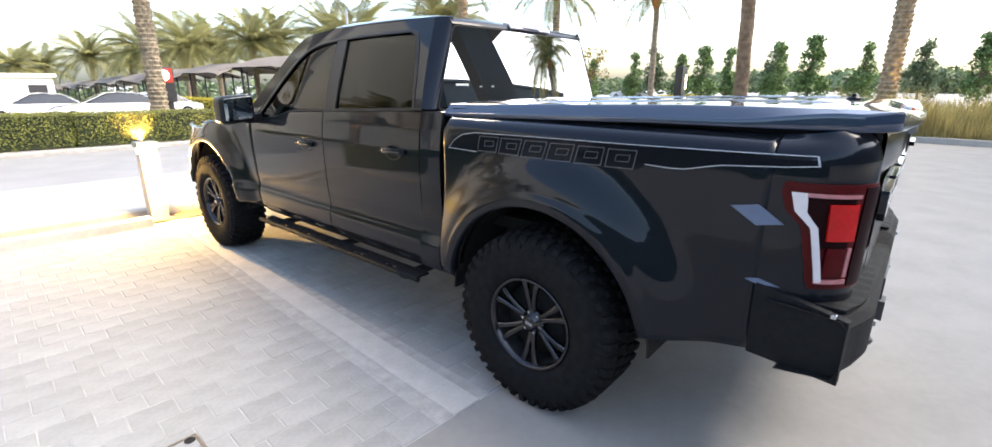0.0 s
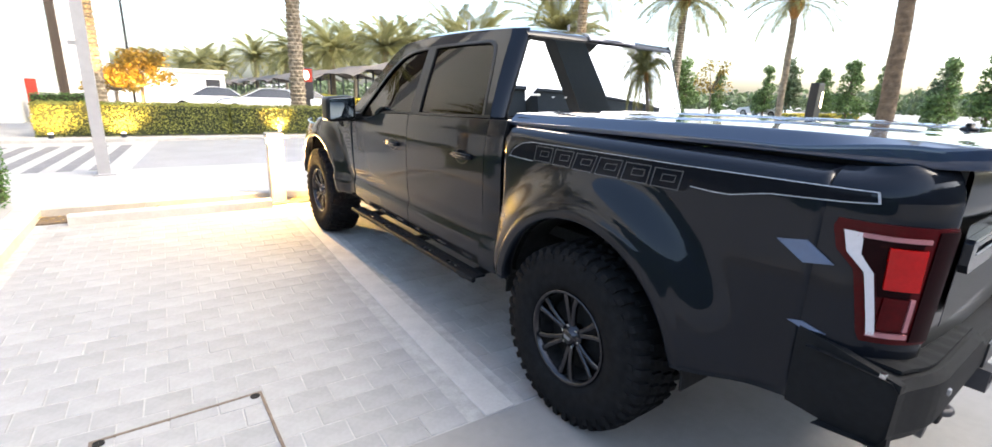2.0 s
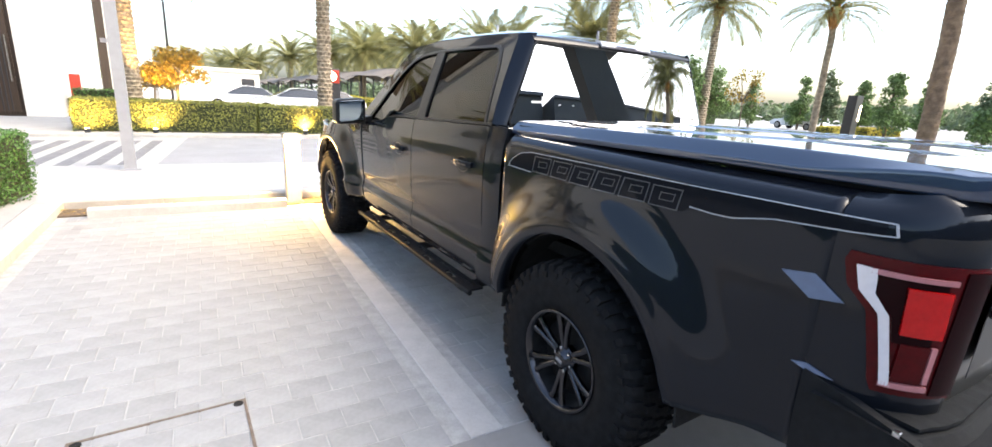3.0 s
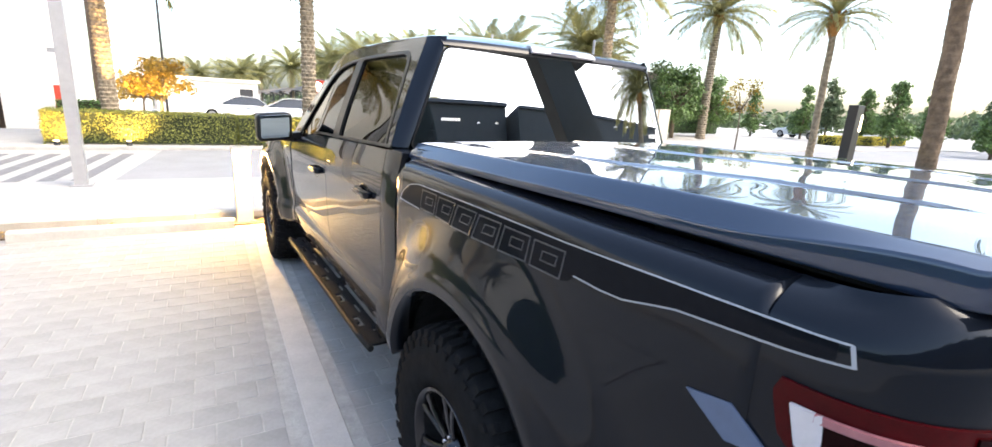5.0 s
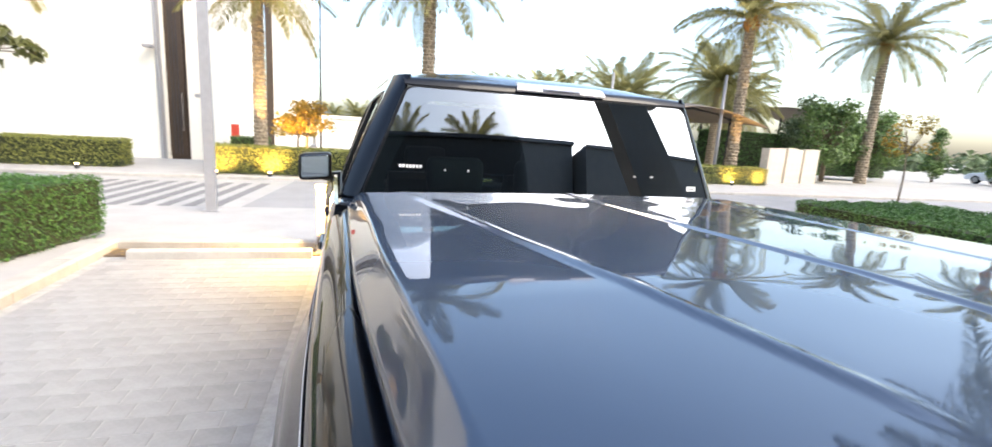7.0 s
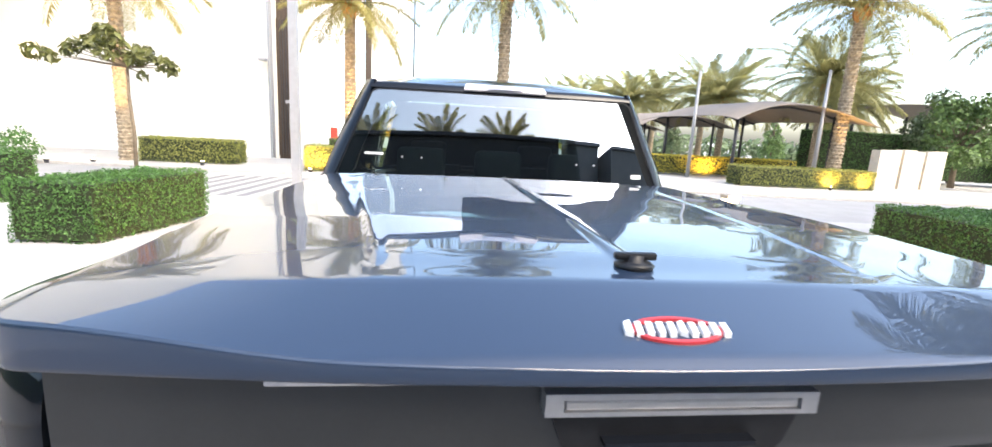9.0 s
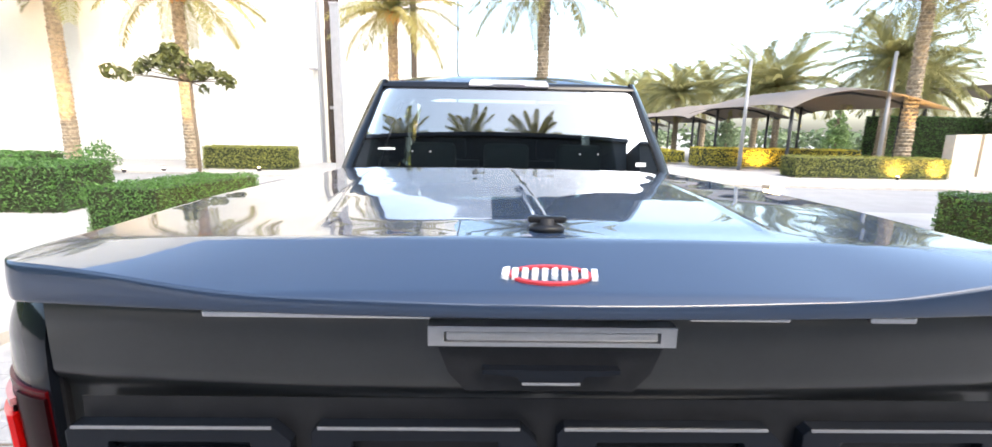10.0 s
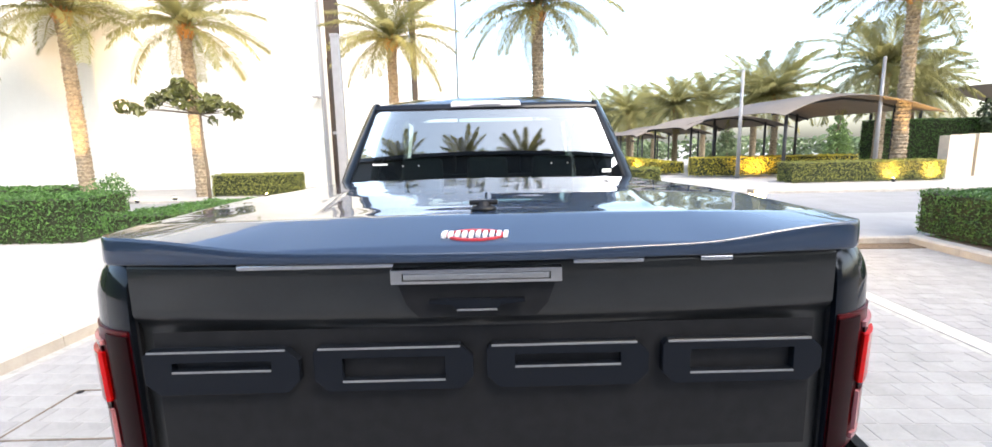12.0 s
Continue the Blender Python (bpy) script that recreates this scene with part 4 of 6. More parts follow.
part("glass_seal", frame_prism(dense(rub), dense(rounded(GL, 0.04)), 0.008, lambda a, b, d: Vector((a, glass_y(b, a) - 0.003 + d, b))), BLACKTRIM, truck, "black rubber seal round the rear window")
def on_glass(a, b, d):
    return Vector((a, glass_y(b, a) - 0.001 - d, b))


part("sticker", prism([(0.700, 1.446), (0.757, 1.446), (0.757, 1.468), (0.700, 1.468)], 0.0008, on_glass), BADGEWHITE, truck, "small white sticker on the rear window")
part("sticker_bar", prism([(0.708, 1.454), (0.745, 1.454), (0.745, 1.458), (0.708, 1.458)], 0.0014, on_glass), DECALDIM, truck, "grey bar of writing on the sticker")
for i in range(7):
    a = -0.695 + 0.0135 * i
    part("sticker_mark", prism([(a, 1.514), (a + 0.010, 1.514), (a + 0.010, 1.526), (a, 1.526)], 0.0008, on_glass), BADGEWHITE, truck, "small white bar of a sticker")
for a in (-0.509, -0.412, 0.389, 0.487):
    part("window_pin", lathe([(0.001, 0.0), (0.004, 0.0), (0.004, 0.003), (0.001, 0.004)], 10, "x", None, (0, 0, 0)), BADGEWHITE, truck, "small white pin on the rear window").matrix_basis = Matrix.Translation(on_glass(a, 1.510, 0.006)) @ pose(0, 0, 0, 0, 0, 90)
for s in (-1, 1):
    def pillar_back(u, v):
        z = 1.39 + v * 0.495
        gx = 0.851 - (z - 1.392) * 0.405
        ys = interp(z, [1.385, 1.62, 1.84, 1.885], [0.845, 0.890, 0.930, 0.950])
        sx = cab_x(ys, z)
        return Vector((s * (gx + (sx - gx) * u ** 0.8), glass_y(z, gx) + 0.002 + (ys - glass_y(z, gx)) * u ** 1.35, z))
    part("pillar_back", grid(8, 12, pillar_back), PAINT, truck, "", True, 0.015)


def roof_at(u, v):
    ax = abs(u * 2 - 1)
    y0 = 0.895 + (ax * ax * 0.52 - 0.36) * 0.072
    y = y0 + v ** 1.5 * (2.365 - y0)
    half = 0.712 - 0.03 * sm(1.9, 2.4, y) - 0.03 * sm(1.24, 0.878, y)
    crown = 1.955 - 0.055 * sm(1.9, 2.4, y) - 0.072 * max(0.0, (1.383 - y) / 0.5) ** 2
    edge = 1.885 - 0.065 * sm(1.9, 2.4, y) - 0.010 * sm(1.09, 0.878, y)
    return Vector(((u * 2 - 1) * half, y, edge + (crown - edge) * (1 - ax ** 4.0)))


part("roof", grid(40, 30, roof_at), PAINT, truck, "", True, 0.02)
part("roof_edge", grid(40, 8, lambda u, v: Vector((0, -0.010, 0.010)) * math.sin(math.pi * v) + roof_at(u, 0).lerp(Vector(((u * 2 - 1) * 0.674, glass_y(1.846, (u * 2 - 1) * 0.674) - 0.004, 1.846)), v)), PAINT, truck, "", True, 0.01)
# the brake lamp's white stands for a reflection, put into its lens colour
brake = part("high_brake_lamp", grid(16, 5, lambda u, v: Vector(((u * 2 - 1) * (0.21 - 0.015 * v), 0.797 + 0.076 * v - 0.012 * math.sin(math.pi * v), 1.858 + 0.036 * v + 0.008 * math.sin(math.pi * v)))), WHITELENS, truck, "high-level brake lamp, whitened for the sky it reflects", True, 0.012)
part("lens", grid(12, 2, lambda u, v: Vector(((u * 2 - 1) * 0.09, 0.786 + 0.036 * v, 1.866 + 0.016 * v))), WHITELENS, brake, "brake lamp lens, whitened for the sky it reflects")
part("windscreen", grid(20, 10, lambda u, v: Vector(((u * 2 - 1) * (0.86 - 0.20 * v), 3.02 - 0.68 * v + 0.10 * (1 - (u * 2 - 1) ** 2) * (1 - 0.4 * v), 1.235 + 0.60 * v))), WINDSCREEN, truck, "sloping windscreen", True, 0.005)
part("bonnet", grid(24, 20, lambda u, v: Vector(((u * 2 - 1) * (side_w(3.2, 1.2) - 0.03 - 0.19 * sm(0.5, 1, v) ** 2), 3.0 + v * 1.52, belt(3.0 + v * 1.52) + 0.045 * (1 - abs(u * 2 - 1) ** 3) - 0.03 * v ** 6))), PAINT, truck, "", True, 0.02)
part("front_grille", box((-0.72, 4.44, 0.72), (0.72, 4.53, 1.13), 0.03), BLACKPLASTIC, truck, "black front grille")
part("front_bumper", box((-0.86, 4.38, 0.56), (0.86, 4.62, 0.76), 0.05), BLACKTRIM, truck)

# rear bumper
def bump_sec(s, t):
    # plan of the bumper: straight behind the tailgate, drawn forward at the ends
    x = t
    y = -1.232 + 0.055 * sm(0.72, 0.99, abs(x)) ** 1.5
    return x, y


bumper = part("rear_bumper", bmesh.new(), BLACKPLASTIC, truck, "black steel rear bumper with step pads")
bm = bmesh.new()
SEC = [(0.18, 0.60), (0.02, 0.62), (0.0, 0.66), (0.0, 0.80), (0.02, 0.825), (0.17, 0.835), (0.24, 0.835)]
grid(48, len(SEC) - 1, lambda u, v: Vector((bump_sec(1, (u * 2 - 1) * 0.985)[0], bump_sec(1, (u * 2 - 1) * 0.985)[1] + SEC[round(v * 6)][0], SEC[round(v * 6)][1] - 0.05 * (1 - sm(0.22, 0.34, abs(u * 2 - 1) * 0.985)) * (v > 0.4))), bm)
bmesh.ops.recalc_face_normals(bm, faces=bm.faces)
bm.to_mesh(bumper.data)
bm.free()
for s in (-1, 1):
    pad = part("step_pad", grid(14, 6, lambda u, v: Vector((s * (0.36 + u * 0.56), bump_sec(1, 0.36 + u * 0.56)[1] + 0.03 + v * 0.13, 0.842 + 0.003 * (round(u * 14) % 2)))), BLACKPLASTIC, bumper, "ribbed black step pad", False, 0.01)
    part("end_cap", grid(10, 8, lambda u, v: Vector((s * (0.958 + 0.022 * u - 0.02 * (1 - v) ** 2), -0.90 - 0.278 * u, 0.596 + 0.012 * (1 - u) + v * (0.275 - 0.045 * u)))), BLACKPLASTIC, bumper, "", True, 0.03)
    part("side_marker", box((s * 0.985 - 0.008, -1.145, 0.832), (s * 0.985 + 0.008, -1.128, 0.846), 0.003), BRIGHT, bumper, "small bright side marker")
    part("reflector", box((s * 0.70 - 0.010, -1.240, 0.73), (s * 0.70 + 0.010, -1.226, 0.75), 0.003), SILVER, bumper, "small grey sensor")
    hook = [(s * 0.52 + 0.03 * math.cos(a), -1.20 - 0.03 * math.sin(a), 0.595) for a in np.linspace(0, math.pi, 9)]
    part("tow_hook", tube([tuple(map(float, p)) for p in hook], 0.014, 8), DARKSTEEL, bumper, "", True)
    part("bracket", box((s * 0.55 - 0.03, -1.22, 0.56), (s * 0.55 + 0.03, -1.0, 0.64), 0.01), UNDER, bumper)
part("plate_recess", box((-0.17, -1.239, 0.64), (0.17, -1.227, 0.74), 0.006), BLACKTRIM, bumper)
part("hitch_receiver", frame_prism([(-0.045, 0.50), (0.045, 0.50), (0.045, 0.59), (-0.045, 0.59)], [(-0.03, 0.515), (0.03, 0.515), (0.03, 0.575), (-0.03, 0.575)], 0.22, lambda a, b, d: Vector((a, -1.255 + d, b))), DARKSTEEL, truck)

# chassis
for x in (-0.48, 0.48):
    part("frame_rail", box((x - 0.05, -1.15, 0.48), (x + 0.05, 4.3, 0.62), 0.01), UNDER, truck)
part("bed_floor", box((-0.80, -1.14, 0.80), (0.80, 0.60, 0.86)), UNDER, truck)
part("cab_floor", box((-0.92, 0.66, 0.50), (0.92, 3.2, 0.56)), UNDER, truck)
part("engine_tray", box((-0.58, 3.1, 0.46), (0.58, 4.4, 0.62)), UNDER, truck)
part("rear_axle", lathe([(0.04, -0.80), (0.045, -0.2), (0.13, -0.1), (0.15, 0.0), (0.13, 0.1), (0.045, 0.2), (0.04, 0.80)], 20, "x", None, (0, 0, 0.44)), UNDER, truck, "", True)
part("exhaust_pipe", tube([(0.62, -1.2, 0.56), (0.62, -0.9, 0.57), (0.60, -0.5, 0.62), (0.45, 0.3, 0.55), (0.40, 2.6, 0.45)], 0.04, 12), DARKSTEEL, truck, "", True)
part("exhaust_pipe", tube([(-0.62, -1.2, 0.56), (-0.62, -0.9, 0.57), (-0.60, -0.5, 0.62), (-0.45, 0.3, 0.55), (-0.40, 1.2, 0.45)], 0.04, 12), DARKSTEEL, truck, "", True)
for x in (-0.56, 0.56):
    part("leaf_spring", tube([(x, -0.75, 0.56), (x, -0.3, 0.46), (x, 0.0, 0.43), (x, 0.3, 0.46), (x, 0.7, 0.56)], 0.03, 6), UNDER, truck)

# seats, dashboard and steering wheel
for x, y in ((-0.40, 2.10), (0.40, 2.10), (-0.42, 1.12), (0.42, 1.12), (0.0, 1.10)):
    seat = part("seat", box((x - 0.23, y - 0.10, 0.80), (x + 0.23, y + 0.40, 0.98), 0.06, 3), SEAT, truck, "", True)
    part("seat_back", prism([(0.0, 0.9), (0.16, 0.9), (0.04, 1.34), (0.01, 1.38), (-0.06, 1.38), (-0.08, 1.34)], 0.46, lambda a, b, d: Vector((x - 0.23 + d, y - 0.08 + a, b))), SEAT, seat)
    part("headrest", box((x - 0.13, y - 0.18, 1.39), (x + 0.13, y - 0.08, 1.55), 0.04, 3), SEAT, seat, "", True)
part("dashboard", box((-0.82, 2.62, 0.95), (0.82, 3.0, 1.22), 0.06, 3), SEAT, truck, "", True)
ring = [(-0.40 + 0.19 * math.cos(a), 2.52 - 0.06 * math.sin(a), 1.16 + 0.18 * math.sin(a)) for a in np.linspace(0, 2 * math.pi, 25)]
part("steering_wheel", tube([tuple(map(float, p)) for p in ring], 0.016, 8), BLACKTRIM, truck, "", True)


# wheels
def wheel(s, y):
    w = part("wheel", lathe([(0.05, 0.105), (0.175, 0.105), (0.178, 0.125), (0.05, 0.13)], 40, "x"), UNDER, truck, "dark alloy wheel with an off-road tyre", True)
    # tyre: outer face at h = 0
    tyre = part("tyre", lathe([(0.226, 0.030), (0.240, 0.012), (0.268, 0.004), (0.320, 0.000), (0.370, 0.006), (0.400, 0.016), (0.416, 0.034), (0.424, 0.060), (0.427, 0.16), (0.424, 0.255), (0.416, 0.281), (0.400, 0.299), (0.320, 0.315), (0.240, 0.30), (0.226, 0.28)], 72, "x"), RUBBER, w, "black all-terrain tyre", True)
    bm = bmesh.new()
    for i in range(44):
        a = 2 * math.pi * i / 44
        for x0, x1, off, dr, z0 in ((0.012, 0.075, 0.0, 0.016, 0.398), (0.24, 0.303, 0.5, 0.016, 0.398), (0.085, 0.150, 0.5, 0.014, 0.422), (0.165, 0.230, 0.0, 0.014, 0.422)):
            b = a + off * 2 * math.pi / 44
            da = 0.048 if x0 in (0.012, 0.24) else 0.043
            low = [bm.verts.new((x, z0 * math.cos(q), z0 * math.sin(q))) for x, q in ((x0, b - da), (x1, b - da + 0.02), (x1, b + da), (x0, b + da - 0.02))]
            r1 = 0.440
            top = [bm.verts.new((x + (0.006 if k in (0, 3) else -0.006), (r1 - (0.012 if x0 == 0.012 and k in (0, 3) else 0)) * math.cos(q), (r1 - (0.012 if x0 == 0.012 and k in (0, 3) else 0)) * math.sin(q))) for k, (x, q) in enumerate(((x0, b - da + 0.006), (x1, b - da + 0.02), (x1, b + da - 0.006), (x0, b + da - 0.02)))]
            bm.faces.new(top)
            for k in range(4):
                bm.faces.new((low[k], low[(k + 1) % 4], top[(k + 1) % 4], top[k]))
    tagged(part("tread", bm, RUBBER, w, "chunky tread blocks"), kind="stuff")
    bm = bmesh.new()
    for i in range(36):
        a = 2 * math.pi * i / 36
        q = [(0.372, a - 0.03), (0.372, a + 0.03), (0.398, a + 0.045), (0.398, a - 0.02)]
        prism(q, 0.006, lambda r, g, d: Vector((0.008 - d, r * math.cos(g), r * math.sin(g))), bm)
    tagged(part("sidewall_lug", bm, RUBBER, w), kind="stuff")
    part("rim_lip", lathe([(0.205, 0.045), (0.212, 0.020), (0.224, 0.012), (0.230, 0.018), (0.226, 0.03)], 64, "x"), RIM, w, "dark rim lip", True)
    part("rim_barrel", lathe([(0.206, 0.045), (0.200, 0.10), (0.195, 0.22), (0.05, 0.222)], 48, "x"), UNDER, w, "", True)
    for i in range(6):
        for o in (-0.14, 0.14):
            a = 2 * math.pi * i / 6 + 0.3
            bm = bmesh.new()
            p0, p1 = a + o * 0.9, a + o
            rows = []
            for r, ang, half, x in ((0.055, p0, 0.012, 0.050), (0.11, a + o * 0.95, 0.011, 0.040), (0.16, a + o, 0.012, 0.034), (0.208, a + o * 1.25, 0.015, 0.030)):
                c = Vector((0, math.cos(ang), math.sin(ang)))
                t = Vector((0, -math.sin(ang), math.cos(ang)))
                rows.append([bm.verts.new(Vector((xx, 0, 0)) + c * r + t * hh) for xx, hh in ((x + 0.02, -half), (x + 0.004, -half), (x, -half * 0.5), (x, half * 0.5), (x + 0.004, half), (x + 0.02, half))])
            for m, k in zip(rows, rows[1:]):
                for j in range(5):
                    bm.faces.new((m[j], m[j + 1], k[j + 1], k[j]))
            part("spoke", bm, RIM, w, "", False)
    part("hub_cap", lathe([(0.001, 0.030), (0.030, 0.030), (0.036, 0.036), (0.040, 0.05), (0.062, 0.056), (0.066, 0.075), (0.001, 0.08)], 28, "x"), RIM, w, "", True)
    part("hub_badge", box((0.026, -0.020, -0.007), (0.031, 0.020, 0.007), 0.003), SILVER, w, "plain bright hub badge")
    for i in range(6):
        a = 2 * math.pi * i / 6
        part("lug_nut", lathe([(0.001, 0.044), (0.007, 0.046), (0.009, 0.052), (0.009, 0.07)], 8, "x", None, (0, 0.052 * math.cos(a), 0.052 * math.sin(a))), BRIGHT, w, "bright lug nut")
    # h runs inward from the outer face
    w.matrix_basis = Matrix.Translation((s * 1.062, y, 0.44)) @ (pose(0, 0, 0, 12) if s < 0 else pose(0, 0, 0, 0, 0, 180) @ pose(0, 0, 0, 33))
    return w


for s in (-1, 1):
    for y in AXLES:
        wheel(s, y)


# ---- plants ----
def leaf_mesh(name, pos, nrm, size, material, seed=0, aspect=0.55, jitter=0.7):
    """Many small leaves, each a bent pair of faces."""
    r = np.random.default_rng(seed)
    n = len(pos)
    nrm = nrm + r.normal(0, jitter, (n, 3))
    nrm /= np.linalg.norm(nrm, axis=1)[:, None] + 1e-9
    t = np.cross(nrm, r.normal(0, 1, (n, 3)))
    t /= np.linalg.norm(t, axis=1)[:, None] + 1e-9
    b = np.cross(nrm, t)
    s = (size * r.uniform(0.6, 1.3, n))[:, None]
    p0, p2 = pos - t * s, pos + t * s
    mid = pos + nrm * s * 0.18
    p1, p3 = mid + b * s * aspect, mid - b * s * aspect
    v = np.stack([p0, p1, p2, p3], 1).reshape(-1, 3)
    f = [(4 * i, 4 * i + 1, 4 * i + 2, 4 * i + 3) for i in range(n)]
    me = bpy.data.meshes.new(name)
    me.from_pydata(v.tolist(), [], f)
    me.materials.append(material)
    return me


def hedge(lo, hi, material, label, density=1300, size=0.022, seed=1, group="clipped hedges", core=HEDGECORE, shear=0.0, turn=0.0):
    r = np.random.default_rng(seed)
    lo, hi = np.array(lo, float), np.array(hi, float)
    d = hi - lo
    base = ((lo[0] + hi[0]) / 2, (lo[1] + hi[1]) / 2, lo[2])
    t = thing("hedge", base, label, "hedge", group, turn)
    org = np.array(base)
    faces = [(0, 0), (0, 1), (1, 0), (1, 1), (2, 1)]
    pos, nrm = [], []
    for ax, side in faces:
        o = [a for a in range(3) if a != ax]
        n = int(density * d[o[0]] * d[o[1]])
        p = np.zeros((n, 3))
        p[:, o[0]], p[:, o[1]] = r.uniform(lo[o[0]], hi[o[0]], n), r.uniform(lo[o[1]], hi[o[1]], n)
        wob = 0.02 * np.sin(p[:, o[0]] * 9 + seed) * np.sin(p[:, o[1]] * 11) + r.normal(0, 0.014, n)
        sgn = 1 if side else -1
        p[:, ax] = (hi if side else lo)[ax] + sgn * wob
        q = np.zeros((n, 3))
        q[:, ax] = sgn
        pos.append(p)
        nrm.append(q)
    pos, nrm = np.vstack(pos), np.vstack(nrm)
    # soften the box's edges
    rel = np.abs((pos - (lo + hi) / 2) / (d / 2))
    near = np.sort(rel, 1)[:, 1]
    pos -= ((near > 0.93) * (near - 0.93) * 0.5)[:, None] * (pos - (lo + hi) / 2) / np.linalg.norm(d) * 0.8
    # sparse stretches low on the sides
    keep = r.uniform(0, 1, len(pos)) < np.where(pos[:, 2] < lo[2] + 0.12, 0.55, 1.0)
    rel = pos[keep] - org
    rel[:, 0] += shear * rel[:, 1]
    ob = new("foliage", leaf_mesh("foliage", rel, nrm[keep], size, material, seed))
    ob.parent = t
    # a solid dark green box fills the hedge behind its leaves
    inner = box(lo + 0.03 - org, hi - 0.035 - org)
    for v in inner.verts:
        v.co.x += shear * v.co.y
    part("dark_core", inner, core, t)
    return t


hedge((-4.85, 4.2, 0.10), (-3.95, 5.95, 0.81), LEAFDARK, "clipped green hedge block with slanting sides on the pavement", 2600, 0.018, 1, shear=0.27)
hedge((6.72, 1.0, 0.10), (9.8, 5.35, 0.77), LEAFDARK, "broad low clipped green hedge in the planter", 1500, 0.022, 2)
hedge((-9.35, 14.35, 0.05), (-6.55, 15.25, 0.77), LEAF, "long clipped green hedge before the white wall", 900, 0.028, 3)
hedge((-4.3, 13.4, 0.05), (-0.4, 14.2, 0.80), LEAF, "long clipped hedge lit by small uplights", 1000, 0.026, 4, turn=-4.0)
hedge((-0.4, 13.03, 0.05), (5.3, 13.83, 0.78), LEAF, "long clipped hedge lit by small uplights", 800, 0.028, 5, turn=-4.0)
hedge((10.5, 14.75, 0.05), (15.9, 15.65, 0.76), LEAF, "clipped hedge with warm lit end under the palm", 800, 0.028, 6)
hedge((-9.6, 6.3, 0.05), (-7.2, 7.6, 0.85), LEAFDARK, "dark green clipped hedge block on the pavement", 1000, 0.026, 7)
hedge((-13.0, 5.6, 0.05), (-9.9, 7.2, 0.85), LEAFDARK, "dark green clipped hedge block on the pavement", 900, 0.028, 8)
hedge((-16.0, 9.2, 0.05), (-10.4, 10.4, 0.8), LEAFDARK, "dark green clipped hedge by the palms", 500, 0.036, 9)
hedge((9.8, 21.0, -0.12), (17.5, 22.0, 0.75), LEAFUPLIT, "clipped hedge beside the shade canopies, warm uplight in its yellow leaf colour", 450, 0.036, 10)
hedge((9.4, 24.5, -0.2), (10.6, 44.0, 0.4), LEAFUPLIT, "clipped hedge beside the shade canopies, warm uplight in its yellow leaf colour", 260, 0.05, 11)
hedge((19.5, 22.5, 0.0), (34.0, 23.7, 2.4), LEAFDARK, "tall dark green hedge behind the stone slabs", 260, 0.05, 12)
hedge((-5.1, 20.6, -0.15), (-3.7, 21.2, 0.75), LEAFDARK, "low dark hedge before the far white wall", 300, 0.04, 13)
# unseen hedge, added so the truck's left side mirrors something dark
hedge((-14.0, -12.0, 0.08), (-12.6, 6.2, 3.2), LEAFDARK, "tall dark green hedge out of view, added to darken reflections in the truck", 130, 0.075, 15)
hedge((33.0, 13.5, -0.02), (44.0, 14.6, 0.6), LEAFUPLIT, "low yellow-green hedge across the side road", 200, 0.06, 14)


def frond_mesh(name, length, droop, seed):
    """A feather leaf: a curved rib with two rows of bent leaflets."""
    r = np.random.default_rng(seed)
    verts, faces = [], []

    def rib(t):
        a = 0.55 - droop * t * 1.35
        # arc that rises and then bends down
        x = length * (t - 0.10 * t * t)
        z = length * (0.42 * t - droop * 0.52 * t * t)
        return np.array([x, 0.0, z]), a
    n = 58
    prev = None
    for i in range(n + 1):
        p, a = rib(i / n)
        w = 0.030 * (1 - i / n) + 0.004
        ring = [p + [0, -w, 0], p + [0, 0, w * 0.7], p + [0, w, 0]]
        k = len(verts)
        verts += [q.tolist() for q in ring]
        if prev is not None:
            for j in range(2):
                faces.append((prev + j, prev + j + 1, k + j + 1, k + j))
        prev = k
    for i in range(3, n):
        t = i / n
        p, a = rib(t)
        q, _ = rib(min(1, t + 0.02))
        d = (q - p) / (np.linalg.norm(q - p) + 1e-9)
        ll = 0.52 * (math.sin(math.pi * (0.12 + 0.80 * t)) ** 0.7) * length / 2.9
        for sgn in (-1, 1):
            for sub in (0, 0.5):
                out = np.array([0.55 + 0.25 * t, sgn * 0.9, 0.30 - 0.25 * r.uniform()]) + r.normal(0, 0.10, 3)
                out = out[0] * d + np.array([0, out[1], out[2]])
                out /= np.linalg.norm(out)
                b = p + d * (length / n) * sub
                tip = b + out * ll * r.uniform(0.85, 1.1) + np.array([0, 0, -0.22 * ll - 0.22 * r.uniform() * ll])
                mid = b + out * ll * 0.55 + np.array([0, 0, 0.02])
                wd = np.cross(out, [0, 0, 1.0])
                wd = wd / (np.linalg.norm(wd) + 1e-9) * 0.0125 * length / 2.9
                k = len(verts)
                verts += [(b - wd * 0.6).tolist(), (b + wd * 0.6).tolist(), (mid + wd).tolist(), (mid - wd).tolist(), tip.tolist()]
                faces += [(k, k + 1, k + 2, k + 3), (k + 3, k + 2, k + 4)]
    me = bpy.data.meshes.new(name)
    me.from_pydata(verts, [], faces)
    me.materials.append(FROND)
    return me


FRONDS = [frond_mesh("frond", 3.25, d, 20 + i) for i, d in enumerate((0.55, 0.75, 0.95, 1.15))]


